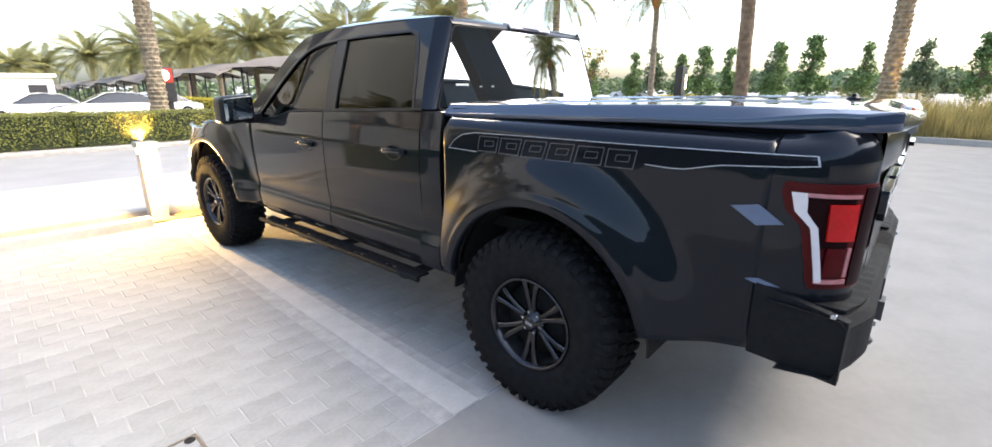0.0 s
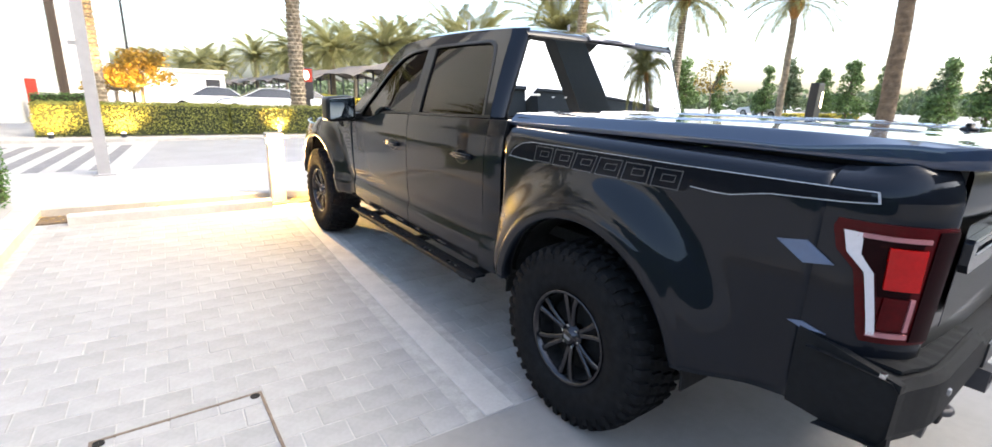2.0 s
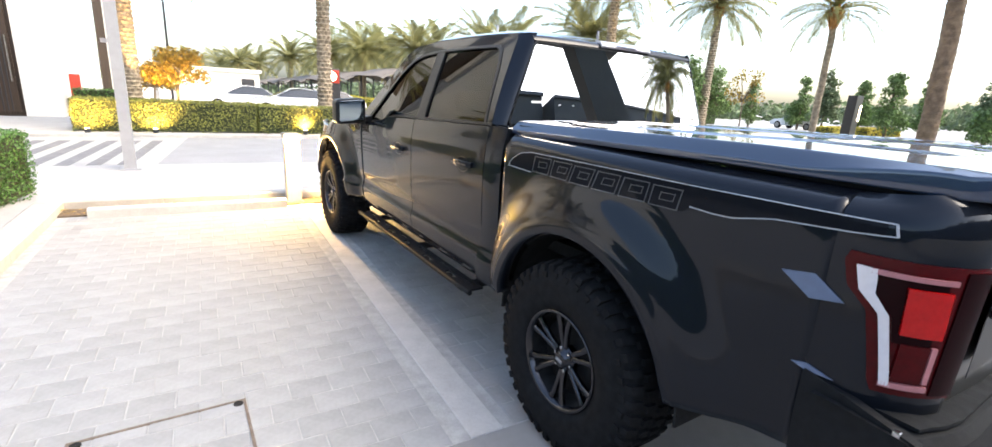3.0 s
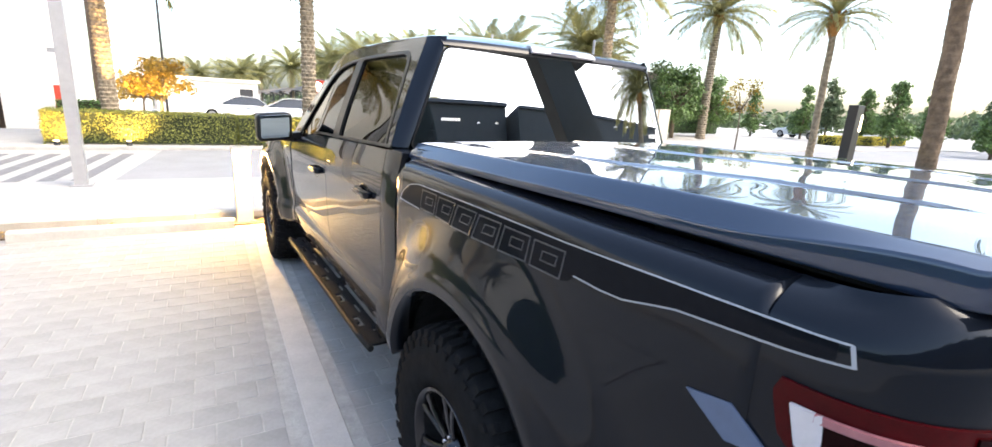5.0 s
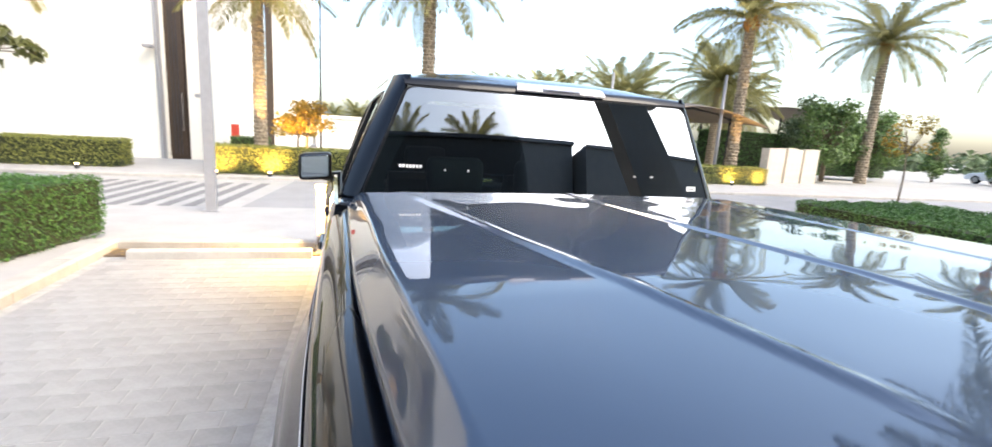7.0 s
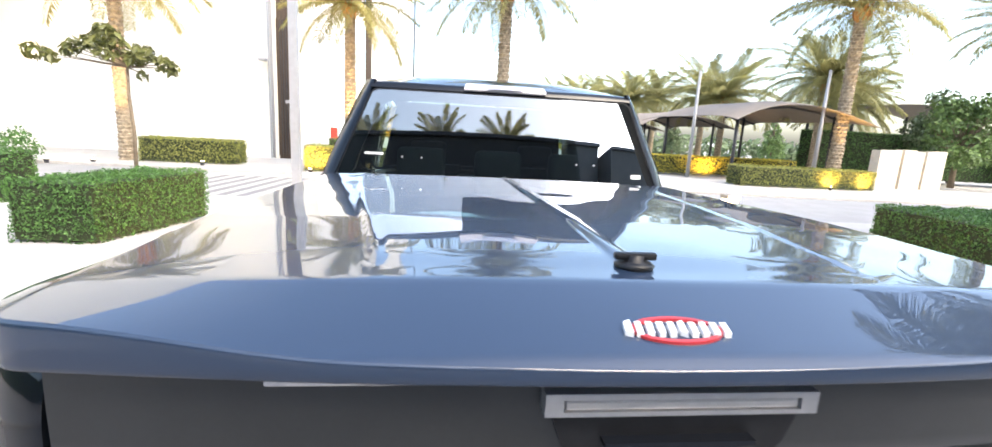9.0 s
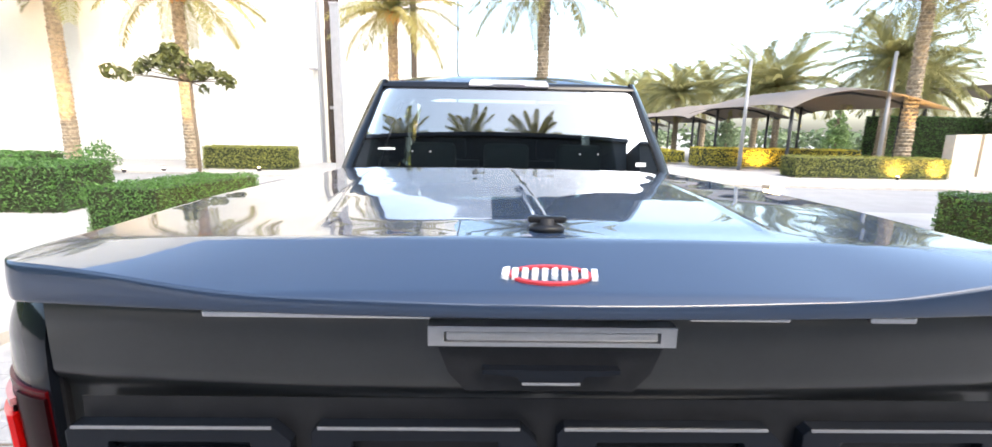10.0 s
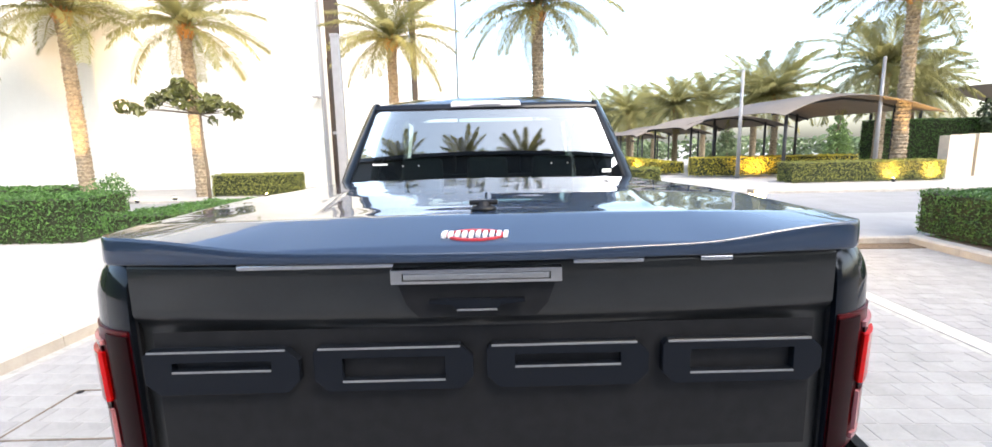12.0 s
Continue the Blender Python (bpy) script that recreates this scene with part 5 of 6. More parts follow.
def trunk_bm(h, r0, r1, boots, lean=0.0, rows_per_m=22, cols=40, seed=0):
    """A palm trunk; the old leaf bases stand out in rising spirals."""
    rows = int(h * rows_per_m)

    def at(u, v):
        th, z = u * 2 * math.pi, v * h
        r = r0 + (r1 - r0) * v ** 0.6 + 0.10 * r0 * math.exp(-z * 3)
        k = z / 0.125
        row = math.floor(k)
        a = (u * 9 + 0.5 * (row % 2) + 0.03 * math.sin(row * 7.7 + seed)) % 1.0
        f = k - row
        tri = max(0.0, 1 - abs(a - 0.5) * 2 * (1.05 - 0.35 * f))
        r += boots * (tri ** 0.6) * (0.1 + 0.9 * f) - boots * 0.35
        r += 0.006 * math.sin(th * 3 + z * 5 + seed)
        return Vector((r * math.cos(th) + lean * (z / h) ** 1.5, r * math.sin(th), z))
    return grid(cols, rows, at, None, True)


def palm(name, label, h, r0, r1, boots, bark, nf=38, lean=0.0, seed=0, scale=1.0, spread=0):
    """A palm at the origin: trunk, a ruff of dry leaf bases, and its leaves."""
    rr = random.Random(seed)
    t = thing(name, (0, 0, 0), label, "palm tree", "palm trees")
    part("trunk", trunk_bm(h, r0, r1, boots, lean, 22, 36, seed), bark, t, "", False)
    bm = bmesh.new()
    for i in range(26):
        a, z = i * 2.4, h - 0.45 + 0.5 * (i / 26)
        c, s = math.cos(a), math.sin(a)
        w, o = 0.055, r1 * 0.9
        p = [(o * c - w * s, o * s + w * c, z), (o * c + w * s, o * s - w * c, z), ((o + 0.16) * c + 0.03 * s, (o + 0.16) * s - 0.03 * c, z + 0.34), ((o + 0.16) * c - 0.03 * s, (o + 0.16) * s + 0.03 * c, z + 0.34)]
        q = [(x - 0.03 * c, y - 0.03 * s, zz) for x, y, zz in p]
        v = [bm.verts.new((x + lean, y, zz)) for x, y, zz in p + q]
        for f in ((0, 1, 2, 3), (4, 5, 6, 7), (0, 1, 5, 4), (1, 2, 6, 5), (2, 3, 7, 6), (3, 0, 4, 7)):
            bm.faces.new([v[k] for k in f])
    part("crown_base", bm, FRONDDRY, t, "orange-brown cut leaf bases")
    for i in range(nf):
        k = i / nf
        kind = min(3, int(k * 4))
        ob = new("frond", FRONDS[kind])
        ob.parent = t
        tilt = 58 - 66 * k + rr.uniform(-9, 9)
        yaw = i * 137.5 + rr.uniform(-12, 12)
        sc = scale * rr.uniform(0.85, 1.1)
        ob.matrix_basis = Matrix.Translation((lean, 0, h + 0.05 + 0.25 * (1 - k))) @ pose(0, 0, 0, 0, 0, yaw) @ pose(0, 0, 0, rr.uniform(-14, 14), -tilt + 20, 0) @ Matrix.Diagonal((sc, sc, sc, 1))
    return t


def stand(ob, x, y, z=0.0, yaw=0.0, s=1.0):
    ob.matrix_basis = pose(x, y, z, 0, 0, yaw) @ Matrix.Scale(s, 4)
    return ob


def again(ob, x, y, z=0.0, yaw=0.0, s=1.0):
    c = copy_thing(ob, pose(x, y, z, 0, 0, yaw))
    c.scale = (s, s, s)
    return c


p1 = stand(palm("date_palm", "tall date palm with a rough pale trunk beside the hedge", 6.45, 0.25, 0.195, 0.07, PALMBARK, 34, 0.0, 1, 0.96), 1.66, 14.5, 0.0, 10, 0.90)
again(p1, -3.12, 14.5, 0.0, 95, 0.76)
again(p1, 16.3, 17.3, 0.0, 200, 1.08)
again(p1, -9.8, 14.6, 0.0, 250, 0.85)
again(p1, -15.4, 16.7, 0.0, 30, 1.02)
again(p1, -19.0, 15.2, 0.0, 150, 0.85)
p2 = stand(palm("date_palm", "slender date palm with a smooth brown trunk", 6.3, 0.165, 0.14, 0.014, PALMBARKDARK, 30, -0.4, 2, 0.95), 10.3, 2.2, 0.05, -33)
again(p1, 15.6, -8.0, 0.0, 130, 0.82)
p3 = stand(palm("date_palm", "slender date palm far across the side road", 4.5, 0.115, 0.095, 0.012, PALMBARK, 30, 0.08, 3, 0.52), 15.5, 6.75, 0.0, 70)
again(p1, 25.5, 17.9, 0.0, 120, 1.08)
again(p1, 17.1, -0.2, 0.0, 300, 1.08)
# the grove beyond the canopies: short trunks, wide dusty crowns
p4 = stand(palm("date_palm", "short date palm with a wide dusty green crown", 5.4, 0.26, 0.22, 0.05, PALMBARK, 48, 0.0, 5, 1.3), 19.3, 22.2, -0.18, 40, 0.9)
rr = random.Random(8)
for x, y, s in ((19, 30, 0.85), (21, 36, 0.95), (16.5, 40, 0.9), (20, 46, 1.05), (15, 52, 1.0), (20, 58, 1.1), (16, 66, 1.1), (22, 72, 1.15), (14, 80, 1.1), (20, 90, 1.1), (8, 95, 1.0), (13, 108, 1.1), (3, 112, 1.0), (8, 125, 1.1), (-2, 128, 1.0), (24, 26, 0.8), (30, 34, 0.9)):
    again(p4, x + rr.uniform(-0.8, 0.8), y, ground_z(y), rr.uniform(0, 360), s)
# palms behind the camera, seen in the rear glass
again(p1, 17.6, -9.2, 0.0, rr.uniform(0, 360), 0.95)
p5 = stand(palm("date_palm", "very tall date palm behind the dark low building", 12.7, 0.26, 0.2, 0.03, PALMBARKDARK, 48, 0.0, 6, 1.7), -15.5, -43.5, 0.0, 15)
for x, y, s in ((-4.2, -43.6, 1.0), (6.4, -43.4, 1.0), (-27, -43.5, 0.98)):
    again(p5, x, y, 0.0, rr.uniform(0, 360), s)


def leafy(name, label, category, trunk, blobs, leaf, size, count, seed, bark=BARK, aspect=0.55):
    """A tree or shrub: limbs from the trunk to clumps of leaves. blobs: x, y, z, radius."""
    r = np.random.default_rng(seed)
    t = thing(name, (0, 0, 0), label, category)
    bm = tube(*trunk, 8) if trunk else bmesh.new()
    if trunk:
        top = trunk[0][-1]
        for x, y, z, q in blobs:
            mid = ((top[0] + x) / 2 + r.normal(0, 0.05), (top[1] + y) / 2, (top[2] + z) / 2 + 0.08 * q)
            tube([top, mid, (x, y, z)], [trunk[1][-1] * 0.7, trunk[1][-1] * 0.45, trunk[1][-1] * 0.2], 5, bm)
        part("trunk", bm, bark, t, "", True)
    pos, nrm = [], []
    for x, y, z, q in blobs:
        n = max(8, int(count * q * q))
        d = r.normal(0, 1, (n, 3))
        d /= np.linalg.norm(d, axis=1)[:, None]
        rad = q * r.uniform(0.45, 1.08, n) ** 0.6
        pos.append(np.array([x, y, z]) + d * rad[:, None] * np.array([1, 1, 0.8]))
        nrm.append(d + np.array([0, 0, 0.4]))
    ob = new("crown", leaf_mesh("crown", np.vstack(pos), np.vstack(nrm), size, leaf, seed, aspect))
    ob.parent = t
    return t


def clumps(seed, n, rx, ry, z0, z1, r0, r1, taper=0.0):
    q = np.random.default_rng(seed)
    out = []
    for i in range(n):
        k = q.uniform()
        z = z0 + (z1 - z0) * k
        f = (1 - taper * k) * math.sqrt(q.uniform(0.05, 1))
        a = q.uniform(0, 6.28)
        out.append((float(rx * f * math.cos(a)), float(ry * f * math.sin(a)), float(z), float(q.uniform(r0, r1) * (1 - 0.5 * taper * k))))
    return out


# the flat-topped broad-leaved shrub that rises from the near hedge
BL = [(-1.08, 0.1, 2.30, 0.16), (-0.82, 0.0, 2.22, 0.13), (-0.62, 0.1, 2.36, 0.12), (-0.40, -0.1, 2.42, 0.14), (-0.18, 0.0, 2.50, 0.17), (-0.05, 0.1, 2.72, 0.20), (0.12, -0.1, 2.60, 0.20), (0.28, 0.05, 2.42, 0.18), (0.42, 0.0, 2.25, 0.16), (0.58, -0.05, 2.36, 0.16), (0.78, 0.05, 2.18, 0.15), (0.92, 0.0, 2.10, 0.12), (0.10, -0.2, 2.30, 0.14), (0.44, 0.1, 1.94, 0.09), (-0.28, 0.2, 2.66, 0.12)]
BL = [(x * 1.5 - 0.42, y * 1.6, 2.84 + (z - 2.38) * 1.15, q * 1.35) for x, y, z, q in BL]
stand(leafy("small_tree", "small flat-topped tree with clusters of broad leaves", "tree", ([(0, 0, 0.0), (0.03, 0, 1.0), (-0.03, 0.02, 1.9), (0.0, 0, 2.5)], [0.045, 0.04, 0.035, 0.03]), BL, LEAFBIG, 0.125, 900, 31, BARK, 0.42), -7.55, 11.0, 0.05, 0)

# orange-leaved trees lit from below
for x, y, sd, s in ((-2.15, 18.6, 41, 0.92), (-2.9, 24.4, 42, 0.8)):
    c = leafy("small_tree", "low spreading tree with orange leaves lit from below", "tree", ([(0, 0, 0), (0.05, 0, 0.7), (0, 0.05, 1.3)], [0.08, 0.06, 0.05]), clumps(sd, 26, 1.35, 1.2, 1.45, 2.35, 0.3, 0.5, 0.5), LEAFORANGE, 0.09, 420, sd)
    stand(c, x, y, ground_z(y), sd * 7, s)
c = leafy("small_tree", "thin young tree with orange and green leaves in the planter", "tree", ([(0, 0, 0), (0.03, 0, 1.0), (0, 0.03, 1.7)], [0.03, 0.025, 0.02]), clumps(44, 16, 0.55, 0.5, 1.7, 2.7, 0.16, 0.3), LEAFORANGE, 0.05, 700, 44)
stand(c, 14.6, 8.8, 0.0)

# broad trees beside the palm across the road
for x, y, sd, s in ((23.5, 18.5, 51, 1.0), (26.5, 22.0, 52, 1.15), (31.5, 22.0, 53, 1.0)):
    c = leafy("tree", "broad green tree with orange-tipped leaves", "tree", ([(0, 0, 0), (0.05, 0, 1.0), (0, 0.05, 1.7)], [0.14, 0.11, 0.09]), clumps(sd, 40, 1.7, 1.6, 1.3, 3.9, 0.45, 0.8, 0.4), LEAFGREY if sd == 52 else LEAFTREE, 0.11, 330, sd)
    stand(c, x, y, 0, sd * 11, s)

# the line of upright trees along the far road
U = []
for sd in (61, 62, 63):
    c = leafy("tree", "slim upright green tree in a far row", "tree", ([(0, 0, 0), (0.04, 0, 1.4), (0, 0.05, 3.0)], [0.12, 0.09, 0.05]), clumps(sd, 46, 1.15, 1.15, 0.9, 5.4, 0.4, 0.7, 0.75), LEAFTREE if sd != 63 else LEAFGREY, 0.13, 330, sd)
    tagged(c, group="far trees")
    U.append(c)
ROWTREES = [(42 + 2.2 * math.sin(i * 1.7), -16 + i * 3.1, 0.72 + 0.22 * ((i * 37) % 10) / 10) for i in range(18)]
for i, (x, y, s) in enumerate(ROWTREES):
    if i < 3:
        stand(U[i], x, y, ground_z(y), i * 70, s)
    else:
        again(U[i % 3], x, y, ground_z(y), i * 47, s)
for i, (x, y, s) in enumerate(((31, -9.5, 0.8), (33, -5, 0.7), (29.5, -12.5, 0.85), (36, 7.0, 0.75), (38, 12.5, 0.8), (48, 36, 1.0), (52, 44, 1.1), (40, 46, 1.0), (30, 60, 1.0), (44, 60, 1.2))):
    again(U[i % 3], x, y, ground_z(y), i * 83, s)

# tall dry grass beyond the far kerb, low bushes
r = np.random.default_rng(71)
verts, faces = [], []
for i in range(15000):
    x, y = 15.3 + abs(r.normal(0, 1.6)), r.uniform(-12, 1.2)
    h, a = r.uniform(0.6, 1.6) * (0.75 + 0.35 * math.sin(y * 1.9) * math.sin(x * 2.3)), r.uniform(0, 6.28)
    w, lx, ly = 0.012, r.normal(0, 0.22) * h, r.normal(0, 0.22) * h
    c, s = math.cos(a) * w, math.sin(a) * w
    k = len(verts)
    verts += [(x - c, y - s, 0), (x + c, y + s, 0), (x + c * 0.7 + lx * 0.4, y + s * 0.7 + ly * 0.4, h * 0.6), (x - c * 0.7 + lx * 0.4, y - s * 0.7 + ly * 0.4, h * 0.6), (x + lx, y + ly, h)]
    faces += [(k, k + 1, k + 2, k + 3), (k + 3, k + 2, k + 4)]
me = bpy.data.meshes.new("tall_grass")
me.from_pydata(verts, [], faces)
me.materials.append(GRASSDRY)
tagged(new("tall_grass", me), "tall dry yellow grass beyond the kerb", "grass", "", "stuff")
r = np.random.default_rng(72)
verts, faces = [], []
for i in range(4500):
    x, y = r.uniform(27, 38), r.uniform(-16, 0.5)
    h, a = r.uniform(0.3, 0.9), r.uniform(0, 6.28)
    w, lx, ly = 0.03, r.normal(0, 0.2) * h, r.normal(0, 0.2) * h
    c, s = math.cos(a) * w, math.sin(a) * w
    k = len(verts)
    verts += [(x - c, y - s, 0), (x + c, y + s, 0), (x + lx, y + ly, h)]
    faces += [(k, k + 1, k + 2)]
me = bpy.data.meshes.new("verge_grass")
me.from_pydata(verts, [], faces)
me.materials.append(GRASSDRY)
tagged(new("verge_grass", me), "dry grass along the far verge", "grass", "", "stuff")
for x, y, sd in ((11.6, 3.6, 81), (12.3, 4.2, 82), (13.2, 3.4, 83)):
    c = leafy("shrub", "low rounded bright green shrub", "shrub", None, clumps(sd, 12, 0.5, 0.45, 0.15, 0.5, 0.18, 0.3), LEAFTREE, 0.05, 800, sd)
    stand(c, x, y, 0.0, sd)
c = leafy("shrub", "small dark rounded shrub by the palm", "shrub", None, clumps(84, 12, 0.6, 0.5, 0.15, 0.8, 0.2, 0.32), LEAFDARK, 0.05, 700, 84)
stand(c, -11.4, 12.6, 0.05)


# ---- fixtures and far things ----
def bollard(x, y):
    t = thing("bollard_light", (x, y, 0.0), "square beige bollard light with a flat dark cap", "bollard light", "bollard lights")
    part("post", box((-0.085, -0.085, -0.02), (0.085, 0.085, 0.76), 0.006), STONE, t)
    part("lamp_slot", box((-0.078, -0.078, 0.76), (0.078, 0.078, 0.825)), PANELGLOW, t, "warm glowing lamp slot")
    part("cap", box((-0.10, -0.10, 0.825), (0.10, 0.10, 0.885), 0.006), CAP, t, "flat grey-brown cap")
    part("foot", box((-0.11, -0.11, -0.02), (0.11, 0.11, 0.02), 0.004), CAP, t)


bollard(-1.12, 5.25)
bollard(3.95, 4.95)

t = thing("lamp_post", (-2.96, 7.83, 0.06), "tall grey square steel lamp post on the pavement", "lamp post")
part("shaft", prism([(-0.075, -0.075), (0.075, -0.075), (0.075, 0.075), (-0.075, 0.075)], 3.7, lambda a, b, d: Vector((a * (1 - 0.02 * d), b * (1 - 0.02 * d), d))), POLE, t)
part("base_plate", box((-0.13, -0.13, 0), (0.13, 0.13, 0.02), 0.004), POLE, t)
part("bracket_arm", box((-0.16, -0.02, 1.82), (-0.05, 0.02, 1.88)), POLE, t)
part("lamp_head", box((-0.082, -0.082, 3.68), (0.082, 0.082, 3.74), 0.01), POLE, t)

for lx in (-4.0, -2.72, 0.72, 2.3):
    t = thing("garden_uplight", (lx, 13.02, 0.05), "small ground uplight before the hedge", "garden light", "garden lights")
    part("body", lathe([(0.001, 0), (0.05, 0), (0.06, 0.10), (0.055, 0.12), (0.001, 0.121)], 14), DARKSTEEL, t)
    part("lens", lathe([(0.001, 0.122), (0.045, 0.122), (0.040, 0.132), (0.001, 0.134)], 14), LAMPGLOW, t, "glowing lens")
for lx, ly, lz in ((-4.5, 4.33, 0.10), (-9.9, 13.2, 0.05), (-10.8, 12.8, 0.05), (13.9, 14.5, 0.05), (-11.6, 5.35, 0.05), (-7.3, 13.8, 0.05)):
    t = thing("garden_uplight", (lx, ly, lz), "small ground uplight before the hedge", "garden light", "garden lights")
    part("body", lathe([(0.001, 0), (0.05, 0), (0.06, 0.10), (0.055, 0.12), (0.001, 0.121)], 14), DARKSTEEL, t)
    part("lens", lathe([(0.001, 0.122), (0.045, 0.122), (0.040, 0.132), (0.001, 0.134)], 14), LAMPGLOW, t, "glowing lens")

for i in range(6):
    x = 16.85 + i * 0.72
    t = thing("stone_slab", (x, 15.75 + 0.18 * i + 0.15 * (i % 2), 0.0), "upright pale beige stone slab in a screen", "stone slab", "stone slabs")
    part("slab", box((0, 0, -0.03), (0.57, 0.42, 1.58 + 0.03 * (i % 3)), 0.012), STONE, t)

t = thing("totem_sign", (14.0, 5.1, 0), "black totem sign with a lit panel", "sign")
part("body", box((-0.20, -0.12, 0), (0.20, 0.12, 2.05), 0.015), TOTEM, t)
part("panel", box((0.11, -0.13, 1.35), (0.18, -0.12, 1.80)), PANELGLOW, t, "lit panel")
t = thing("signal_sign", (1.95, 14.9, 0), "dark sign post with a glowing round red lamp", "sign")
part("post", box((-0.16, -0.08, 0), (0.16, 0.08, 1.0), 0.01), DARKSTEEL, t)
part("box", box((-0.26, -0.12, 0.95), (0.26, 0.12, 1.9), 0.03), DARKSTEEL, t)
part("face", box((-0.23, -0.135, 1.47), (0.23, -0.12, 1.86), 0.01), SIGNRED, t, "red upper face")
part("lamp", lathe([(0.001, -0.15), (0.13, -0.15), (0.14, -0.135), (0.14, -0.12)], 24, "y", None, (0, 0, 1.67)), SIGNGLOW, t, "glowing round lamp")


def canopy(y):
    z0 = ground_z(y)
    t = thing("shade_canopy", (14.2, y, z0), "curved taupe canvas car-park canopy on dark steel posts", "shade canopy", "shade canopies")

    def at(u, v):
        a, b = u * 2 - 1, v * 2 - 1
        return Vector((a * 3.1 * (1 - 0.10 * (1 - b * b)), b * 4.6 * (1 - 0.12 * (1 - a * a)), 3.55 - 0.75 * a * a + 0.25 * b * b - 0.45 * abs(b) ** 3))
    part("canvas", grid(18, 18, at), CANVAS, t, "", True, 0.02)
    for px, py in ((-2.2, -3.2), (-2.2, 3.2), (2.2, -3.2), (2.2, 3.2)):
        part("post", tube([(px, py, -0.1), (px, py, 3.0)], 0.07, 10), DARKSTEEL, t, "", True)
    for py in (-3.2, 3.2):
        part("beam", tube([(-2.8, py, 2.70), (-1.4, py, 3.12), (0, py, 3.28), (1.4, py, 3.12), (2.8, py, 2.70)], 0.05, 8), DARKSTEEL, t, "", True)


for i in range(12):
    canopy(21.0 + i * 9.4)
for x, y in ((15.3, 17.2), (11.0, 19.5)):
    t = thing("lamp_mast", (x, y, ground_z(y)), "slim grey steel mast beside the canopies", "mast", "masts")
    part("shaft", tube([(0, 0, -0.1), (0, 0, 4.6)], [0.09, 0.06], 10), POLE, t, "", True)
    part("cap", lathe([(0.001, 4.6), (0.07, 4.6), (0.05, 4.66), (0.001, 4.68)], 10), POLE, t)
t = thing("shade_canopy", (27.5, 27, ground_z(27)), "dark canopy roof among the far trees", "shade canopy", "shade canopies")
part("canvas", grid(14, 8, lambda u, v: Vector(((u * 2 - 1) * 4.5, (v * 2 - 1) * 2.5, 4.6 - 0.7 * (u * 2 - 1) ** 2))), CANVAS, t, "", True, 0.03)
for px in (-3.6, 3.6):
    for py in (-1.8, 1.8):
        part("post", tube([(px, py, -0.1), (px, py, 4.15)], 0.08, 8), DARKSTEEL, t)


def car(name, x, y, yaw, label, paint, L=4.5, H=1.38):
    t = thing(name, (x, y, ground_z(y) - 0.02), label, "car", "parked cars", yaw)
    W = 0.90
    prof = [(-L / 2, 0.45), (-L / 2 + 0.05, 0.75), (-L / 2 + 0.6, 0.86), (-0.75, 0.92), (0.9, 0.92), (L / 2 - 0.35, 0.78), (L / 2, 0.60), (L / 2, 0.30), (-L / 2, 0.30)]
    body = part("body", prism(prof, 2 * W, lambda a, b, d: Vector((a, -W + d, b))), paint, t)
    md = body.modifiers.new("edge", "BEVEL")
    md.width, md.segments = 0.06, 3
    cab = [(-L / 2 + 0.55, 0.88), (-0.95, H - 0.06), (-0.2, H), (0.25, H - 0.04), (1.15, 0.90)]

    def ca(u, v):
        k = u * (len(cab) - 1)
        i = min(len(cab) - 2, int(k))
        f = k - i
        a, b = cab[i][0] + (cab[i + 1][0] - cab[i][0]) * f, cab[i][1] + (cab[i + 1][1] - cab[i][1]) * f
        w = W - 0.06 - 0.22 * (b - 0.88) / (H - 0.88)
        return Vector((a, (v * 2 - 1) * w, b))
    part("roof", grid(24, 6, ca), paint, t, "", True, 0.03)
    for s in (-1, 1):
        g = [(-L / 2 + 0.75, 0.93), (-1.0, H - 0.12), (-0.2, H - 0.07), (0.2, H - 0.11), (1.0, 0.93)]
        part("side_window", prism(g, 0.02, lambda a, b, d: Vector((a, s * (W - 0.055 - 0.22 * (b - 0.88) / (H - 0.88) + d), b))), CARGLASS, t, "dark side window")
        for wx in (-L / 2 + 0.85, L / 2 - 0.85):
            wl = part("wheel", lathe([(0.001, -0.11), (0.31, -0.11), (0.33, -0.08), (0.33, 0.08), (0.31, 0.11), (0.001, 0.11)], 24, "y", None, (wx, s * (W - 0.1), 0.33)), RUBBER, t)
            part("rim", lathe([(0.001, -0.02), (0.2, -0.02), (0.21, 0.0), (0.001, 0.01)], 20, "y", None, (wx, s * (W + 0.02), 0.33)), SILVER, wl, "bright rim")
    part("windscreen", grid(4, 6, lambda u, v: ca(0.80 + 0.18 * u, 0.06 + 0.88 * v) + Vector((0.02, 0, 0.025))), CARGLASS, t, "dark windscreen", True)
    part("rear_window", grid(4, 6, lambda u, v: ca(0.03 + 0.2 * u, 0.08 + 0.84 * v) + Vector((-0.02, 0, 0.025))), CARGLASS, t, "dark rear window", True)


car("parked_car", 3.0, 25.5, 172, "white sports coupe parked behind the hedge", CARWHITE)
car("parked_car", 5.9, 31.0, 178, "white saloon car parked in the far lot", CARWHITE, 4.6, 1.42)
car("parked_car", 1.5, 33.0, 175, "white saloon car parked in the far lot", CARWHITE, 4.6, 1.45)
car("parked_car", 46.0, 22.0, 80, "pale car parked far along the side road", CARWHITE, 4.6, 1.45)
t = thing("service_block", (0.6, 46.0, ground_z(46)), "plain low white service building far behind", "building")
part("wall", box((-3.6, 0, -0.2), (3.6, 4.0, 2.6), 0.03), WALL, t)
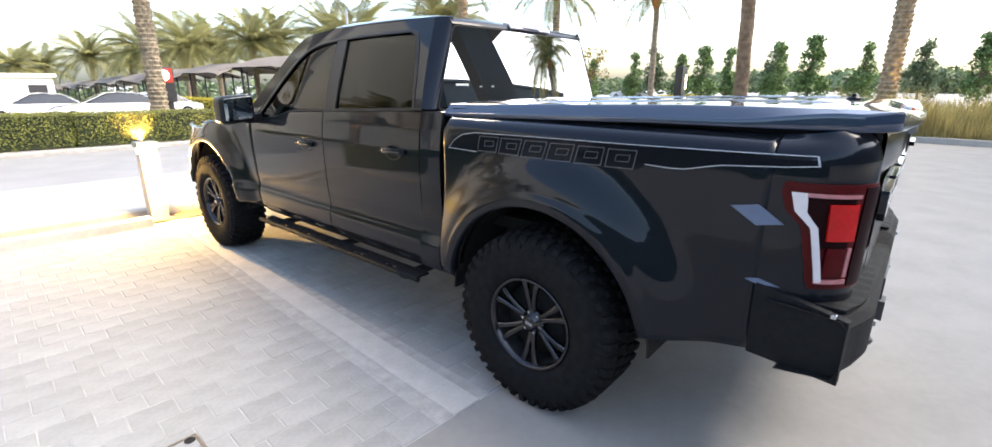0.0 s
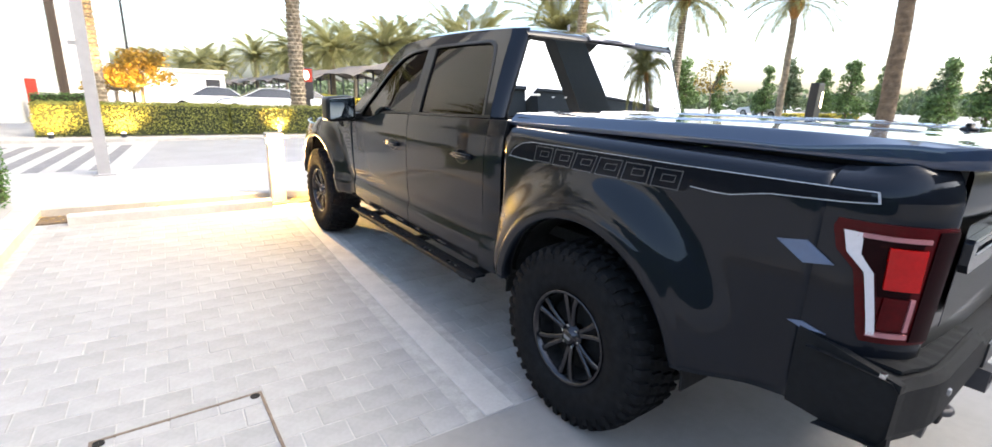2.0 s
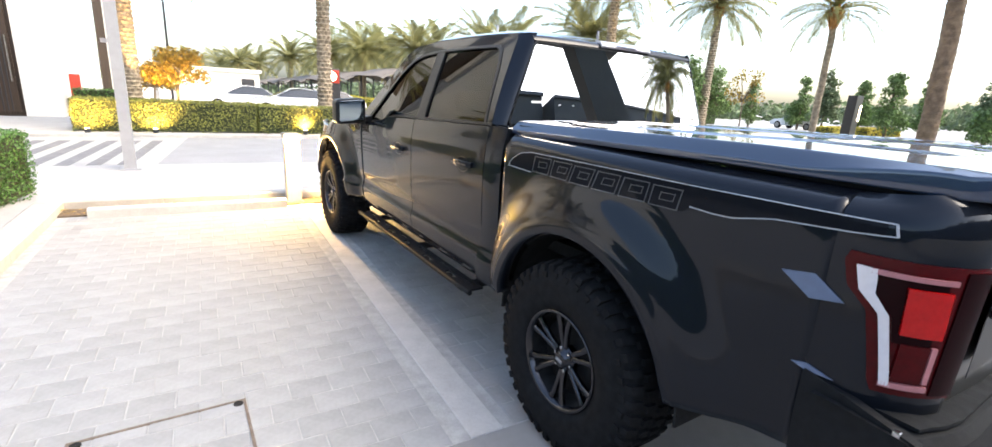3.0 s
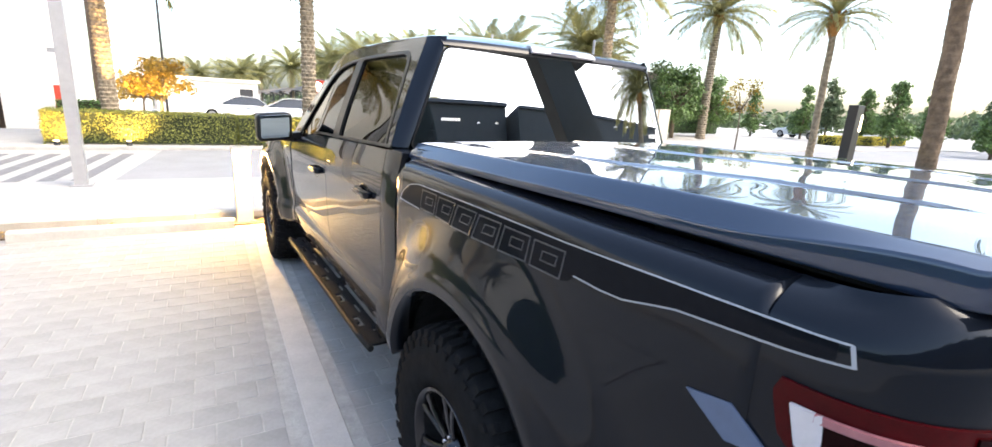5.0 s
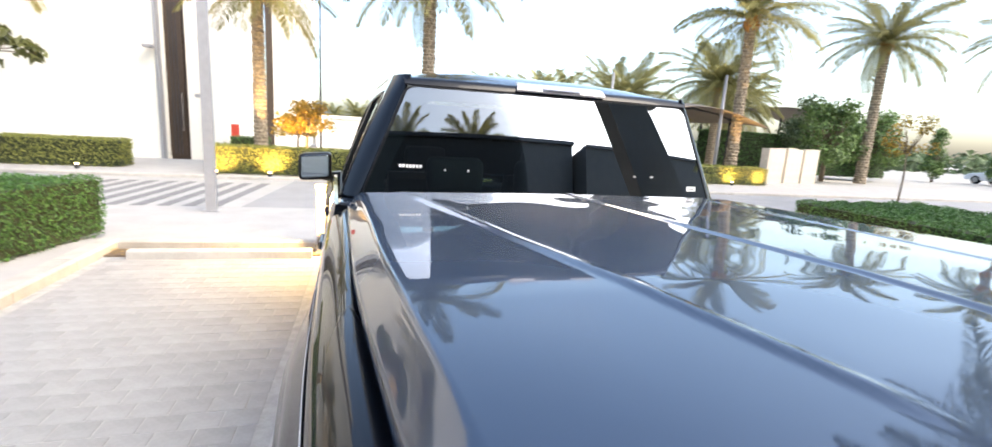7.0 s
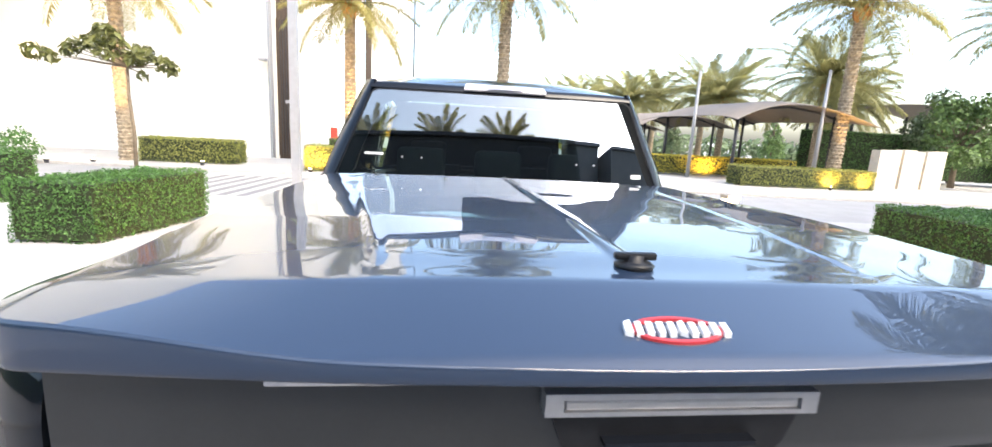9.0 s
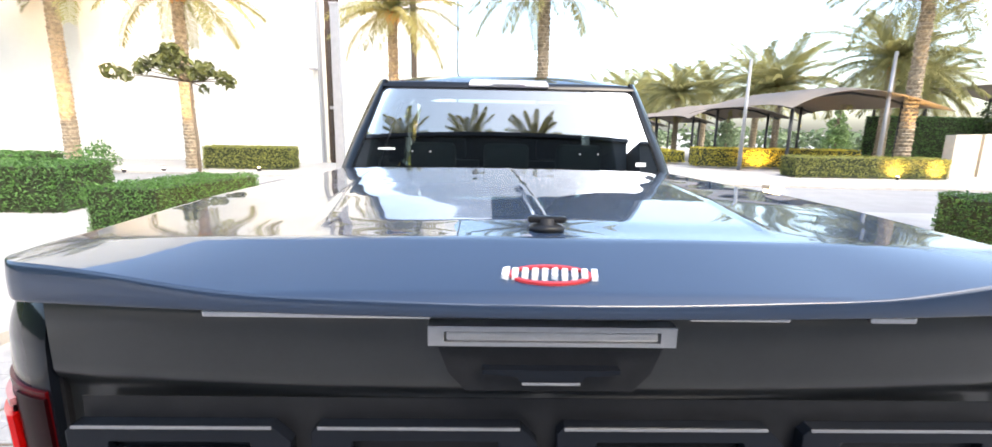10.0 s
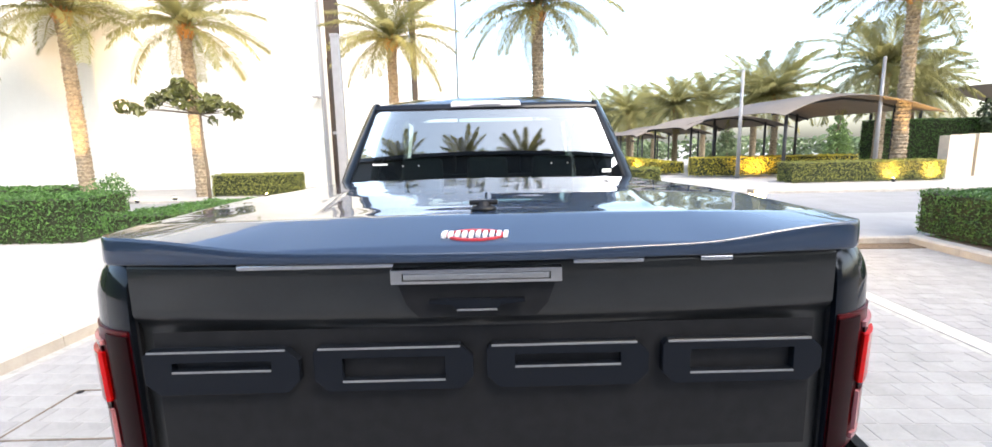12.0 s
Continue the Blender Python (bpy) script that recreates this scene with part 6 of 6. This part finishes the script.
part("roof", box((-3.8, -0.2, 2.6), (3.8, 4.2, 2.85), 0.03), WALL, t)
part("door", box((2.2, -0.05, 0.0), (3.2, 0.0, 2.1), 0.01), DARKSTEEL, t)
t = thing("flag_pole", (-2.2, 34.0, ground_z(34)), "thin dark pole before the white building", "pole")
part("shaft", tube([(0, 0, -0.1), (0, 0, 13)], [0.07, 0.05], 8), DARKSTEEL, t, "", True)
t = thing("service_block", (-1.0, 60, ground_z(60)), "long low pale wall at the edge of the lot", "wall")
part("wall", box((-10, 0, -0.3), (6, 0.4, 1.6), 0.03), SIDEWALK, t)
# far shrubs that close the view under the palms
r = np.random.default_rng(91)
pos, nrm = [], []
for i in range(150):
    a = r.uniform(-0.25, 1.85)
    d = r.uniform(115, 150)
    x, y = d * math.sin(a), d * math.cos(a)
    if y < -10:
        continue
    n = 90
    q = r.normal(0, 1, (n, 3))
    q /= np.linalg.norm(q, axis=1)[:, None]
    pos.append(np.array([x, y, ground_z(y) + r.uniform(1.2, 2.6)]) + q * np.array([4.5, 4.5, 2.6]) * r.uniform(0.6, 1.0, (n, 1)))
    nrm.append(q)
ob = new("far_woods", leaf_mesh("far_woods", np.vstack(pos), np.vstack(nrm), 0.75, LEAFGREY, 92))
tagged(ob, "low grey-green trees closing the distance", "trees", "", "stuff")


# ---- the manhole and the bay pavers ----
t = thing("manhole_cover", (-2.53, 0.70, 0), "square paver-filled inspection cover set in the bay", "manhole cover")
part("rim", frame_prism([(-0.345, -0.30), (0.345, -0.30), (0.345, 0.30), (-0.345, 0.30)], [(-0.332, -0.287), (0.332, -0.287), (0.332, 0.287), (-0.332, 0.287)], 0.012, lambda a, b, d: Vector((a, b, -0.008 + d))), mat("rusty_rim", (0.16, 0.12, 0.09), 0.8, var=0.5, scale=30, bump=0.4), t, "thin rusty steel rim")
for kx in (-0.31, 0.31):
    part("key_hole", lathe([(0.001, 0.004), (0.018, 0.006), (0.022, 0.004), (0.024, -0.004)], 12, "z", None, (kx, 0.27, 0)), UNDER, t, "dark key hole")


def paver_mesh(w, d):
    bm = bmesh.new()
    z, c = 0.0, 0.0035
    lo = [bm.verts.new((sx * w / 2, sy * d / 2, -0.03)) for sx, sy in ((-1, -1), (1, -1), (1, 1), (-1, 1))]
    mi = [bm.verts.new((sx * w / 2, sy * d / 2, z - c)) for sx, sy in ((-1, -1), (1, -1), (1, 1), (-1, 1))]
    hi = [bm.verts.new((sx * (w / 2 - c), sy * (d / 2 - c), z)) for sx, sy in ((-1, -1), (1, -1), (1, 1), (-1, 1))]
    bm.faces.new(hi)
    for a, b in ((lo, mi), (mi, hi)):
        for k in range(4):
            bm.faces.new((a[k], a[(k + 1) % 4], b[(k + 1) % 4], b[k]))
    return bm


PW, PD = 0.20, 0.16
full = mesh_of("paver", paver_mesh(PW - 0.005, PD - 0.005), PAVER)
half = mesh_of("paver", paver_mesh(PW / 2 - 0.005, PD - 0.005), PAVER)
bay = thing("paved_bay", (0, 0, 0), "parking bay of light grey rectangular pavers", "paving")
bay["kind"] = "structure"
turned(bay)
rest_v, rest_f = [], []
rr = random.Random(3)


def lay(x0, x1, y0, y1, as_parts):
    rows, cols = int((y1 - y0) / PD), int((x1 - x0) / PW)
    ox, oy = x0 + ((x1 - x0) - cols * PW) / 2, y0
    for j in range(rows):
        off = PW / 2 if j % 2 else 0.0
        spots = [(ox + PW * (i + 0.5) + off, PW) for i in range(cols - (1 if off else 0))]
        if off:
            spots += [(ox + PW / 4, PW / 2), (ox + cols * PW - PW / 4, PW / 2)]
        for x, w in spots:
            y = oy + PD * (j + 0.5)
            dz = rr.uniform(-0.0016, 0.0010)
            if as_parts and y < 4.2:
                ob = new("paver", full if w == PW else half)
                ob.parent = bay
                ob.location = (x, y, dz)
                ob.rotation_euler = (rr.uniform(-0.006, 0.006), rr.uniform(-0.006, 0.006), rr.uniform(-0.012, 0.012))
            else:
                a, b, c = (w - 0.005) / 2, (PD - 0.005) / 2, 0.0035
                k = len(rest_v)
                rest_v.extend([(x + sx * q, y + sy * p, z + dz) for q, p, z in ((a, b, -0.03), (a, b, -c), (a - c, b - c, 0)) for sx, sy in ((-1, -1), (1, -1), (1, 1), (-1, 1))])
                rest_f.append((k + 8, k + 9, k + 10, k + 11))
                for m in (0, 4):
                    rest_f.extend((k + m + e, k + m + (e + 1) % 4, k + m + 4 + (e + 1) % 4, k + m + 4 + e) for e in range(4))


lay(-3.71, -1.335, 0.21, 5.06, True)
lay(-1.155, 1.165, 0.21, 5.06, False)
lay(1.345, 3.665, 0.21, 5.06, False)
lay(3.845, 6.09, 0.21, 5.06, False)
me = bpy.data.meshes.new("bay_pavers")
me.from_pydata(rest_v, [], rest_f)
me.materials.append(PAVERREST)
ob = new("bay_pavers", me)
ob.parent = bay
ob["kind"] = "stuff"
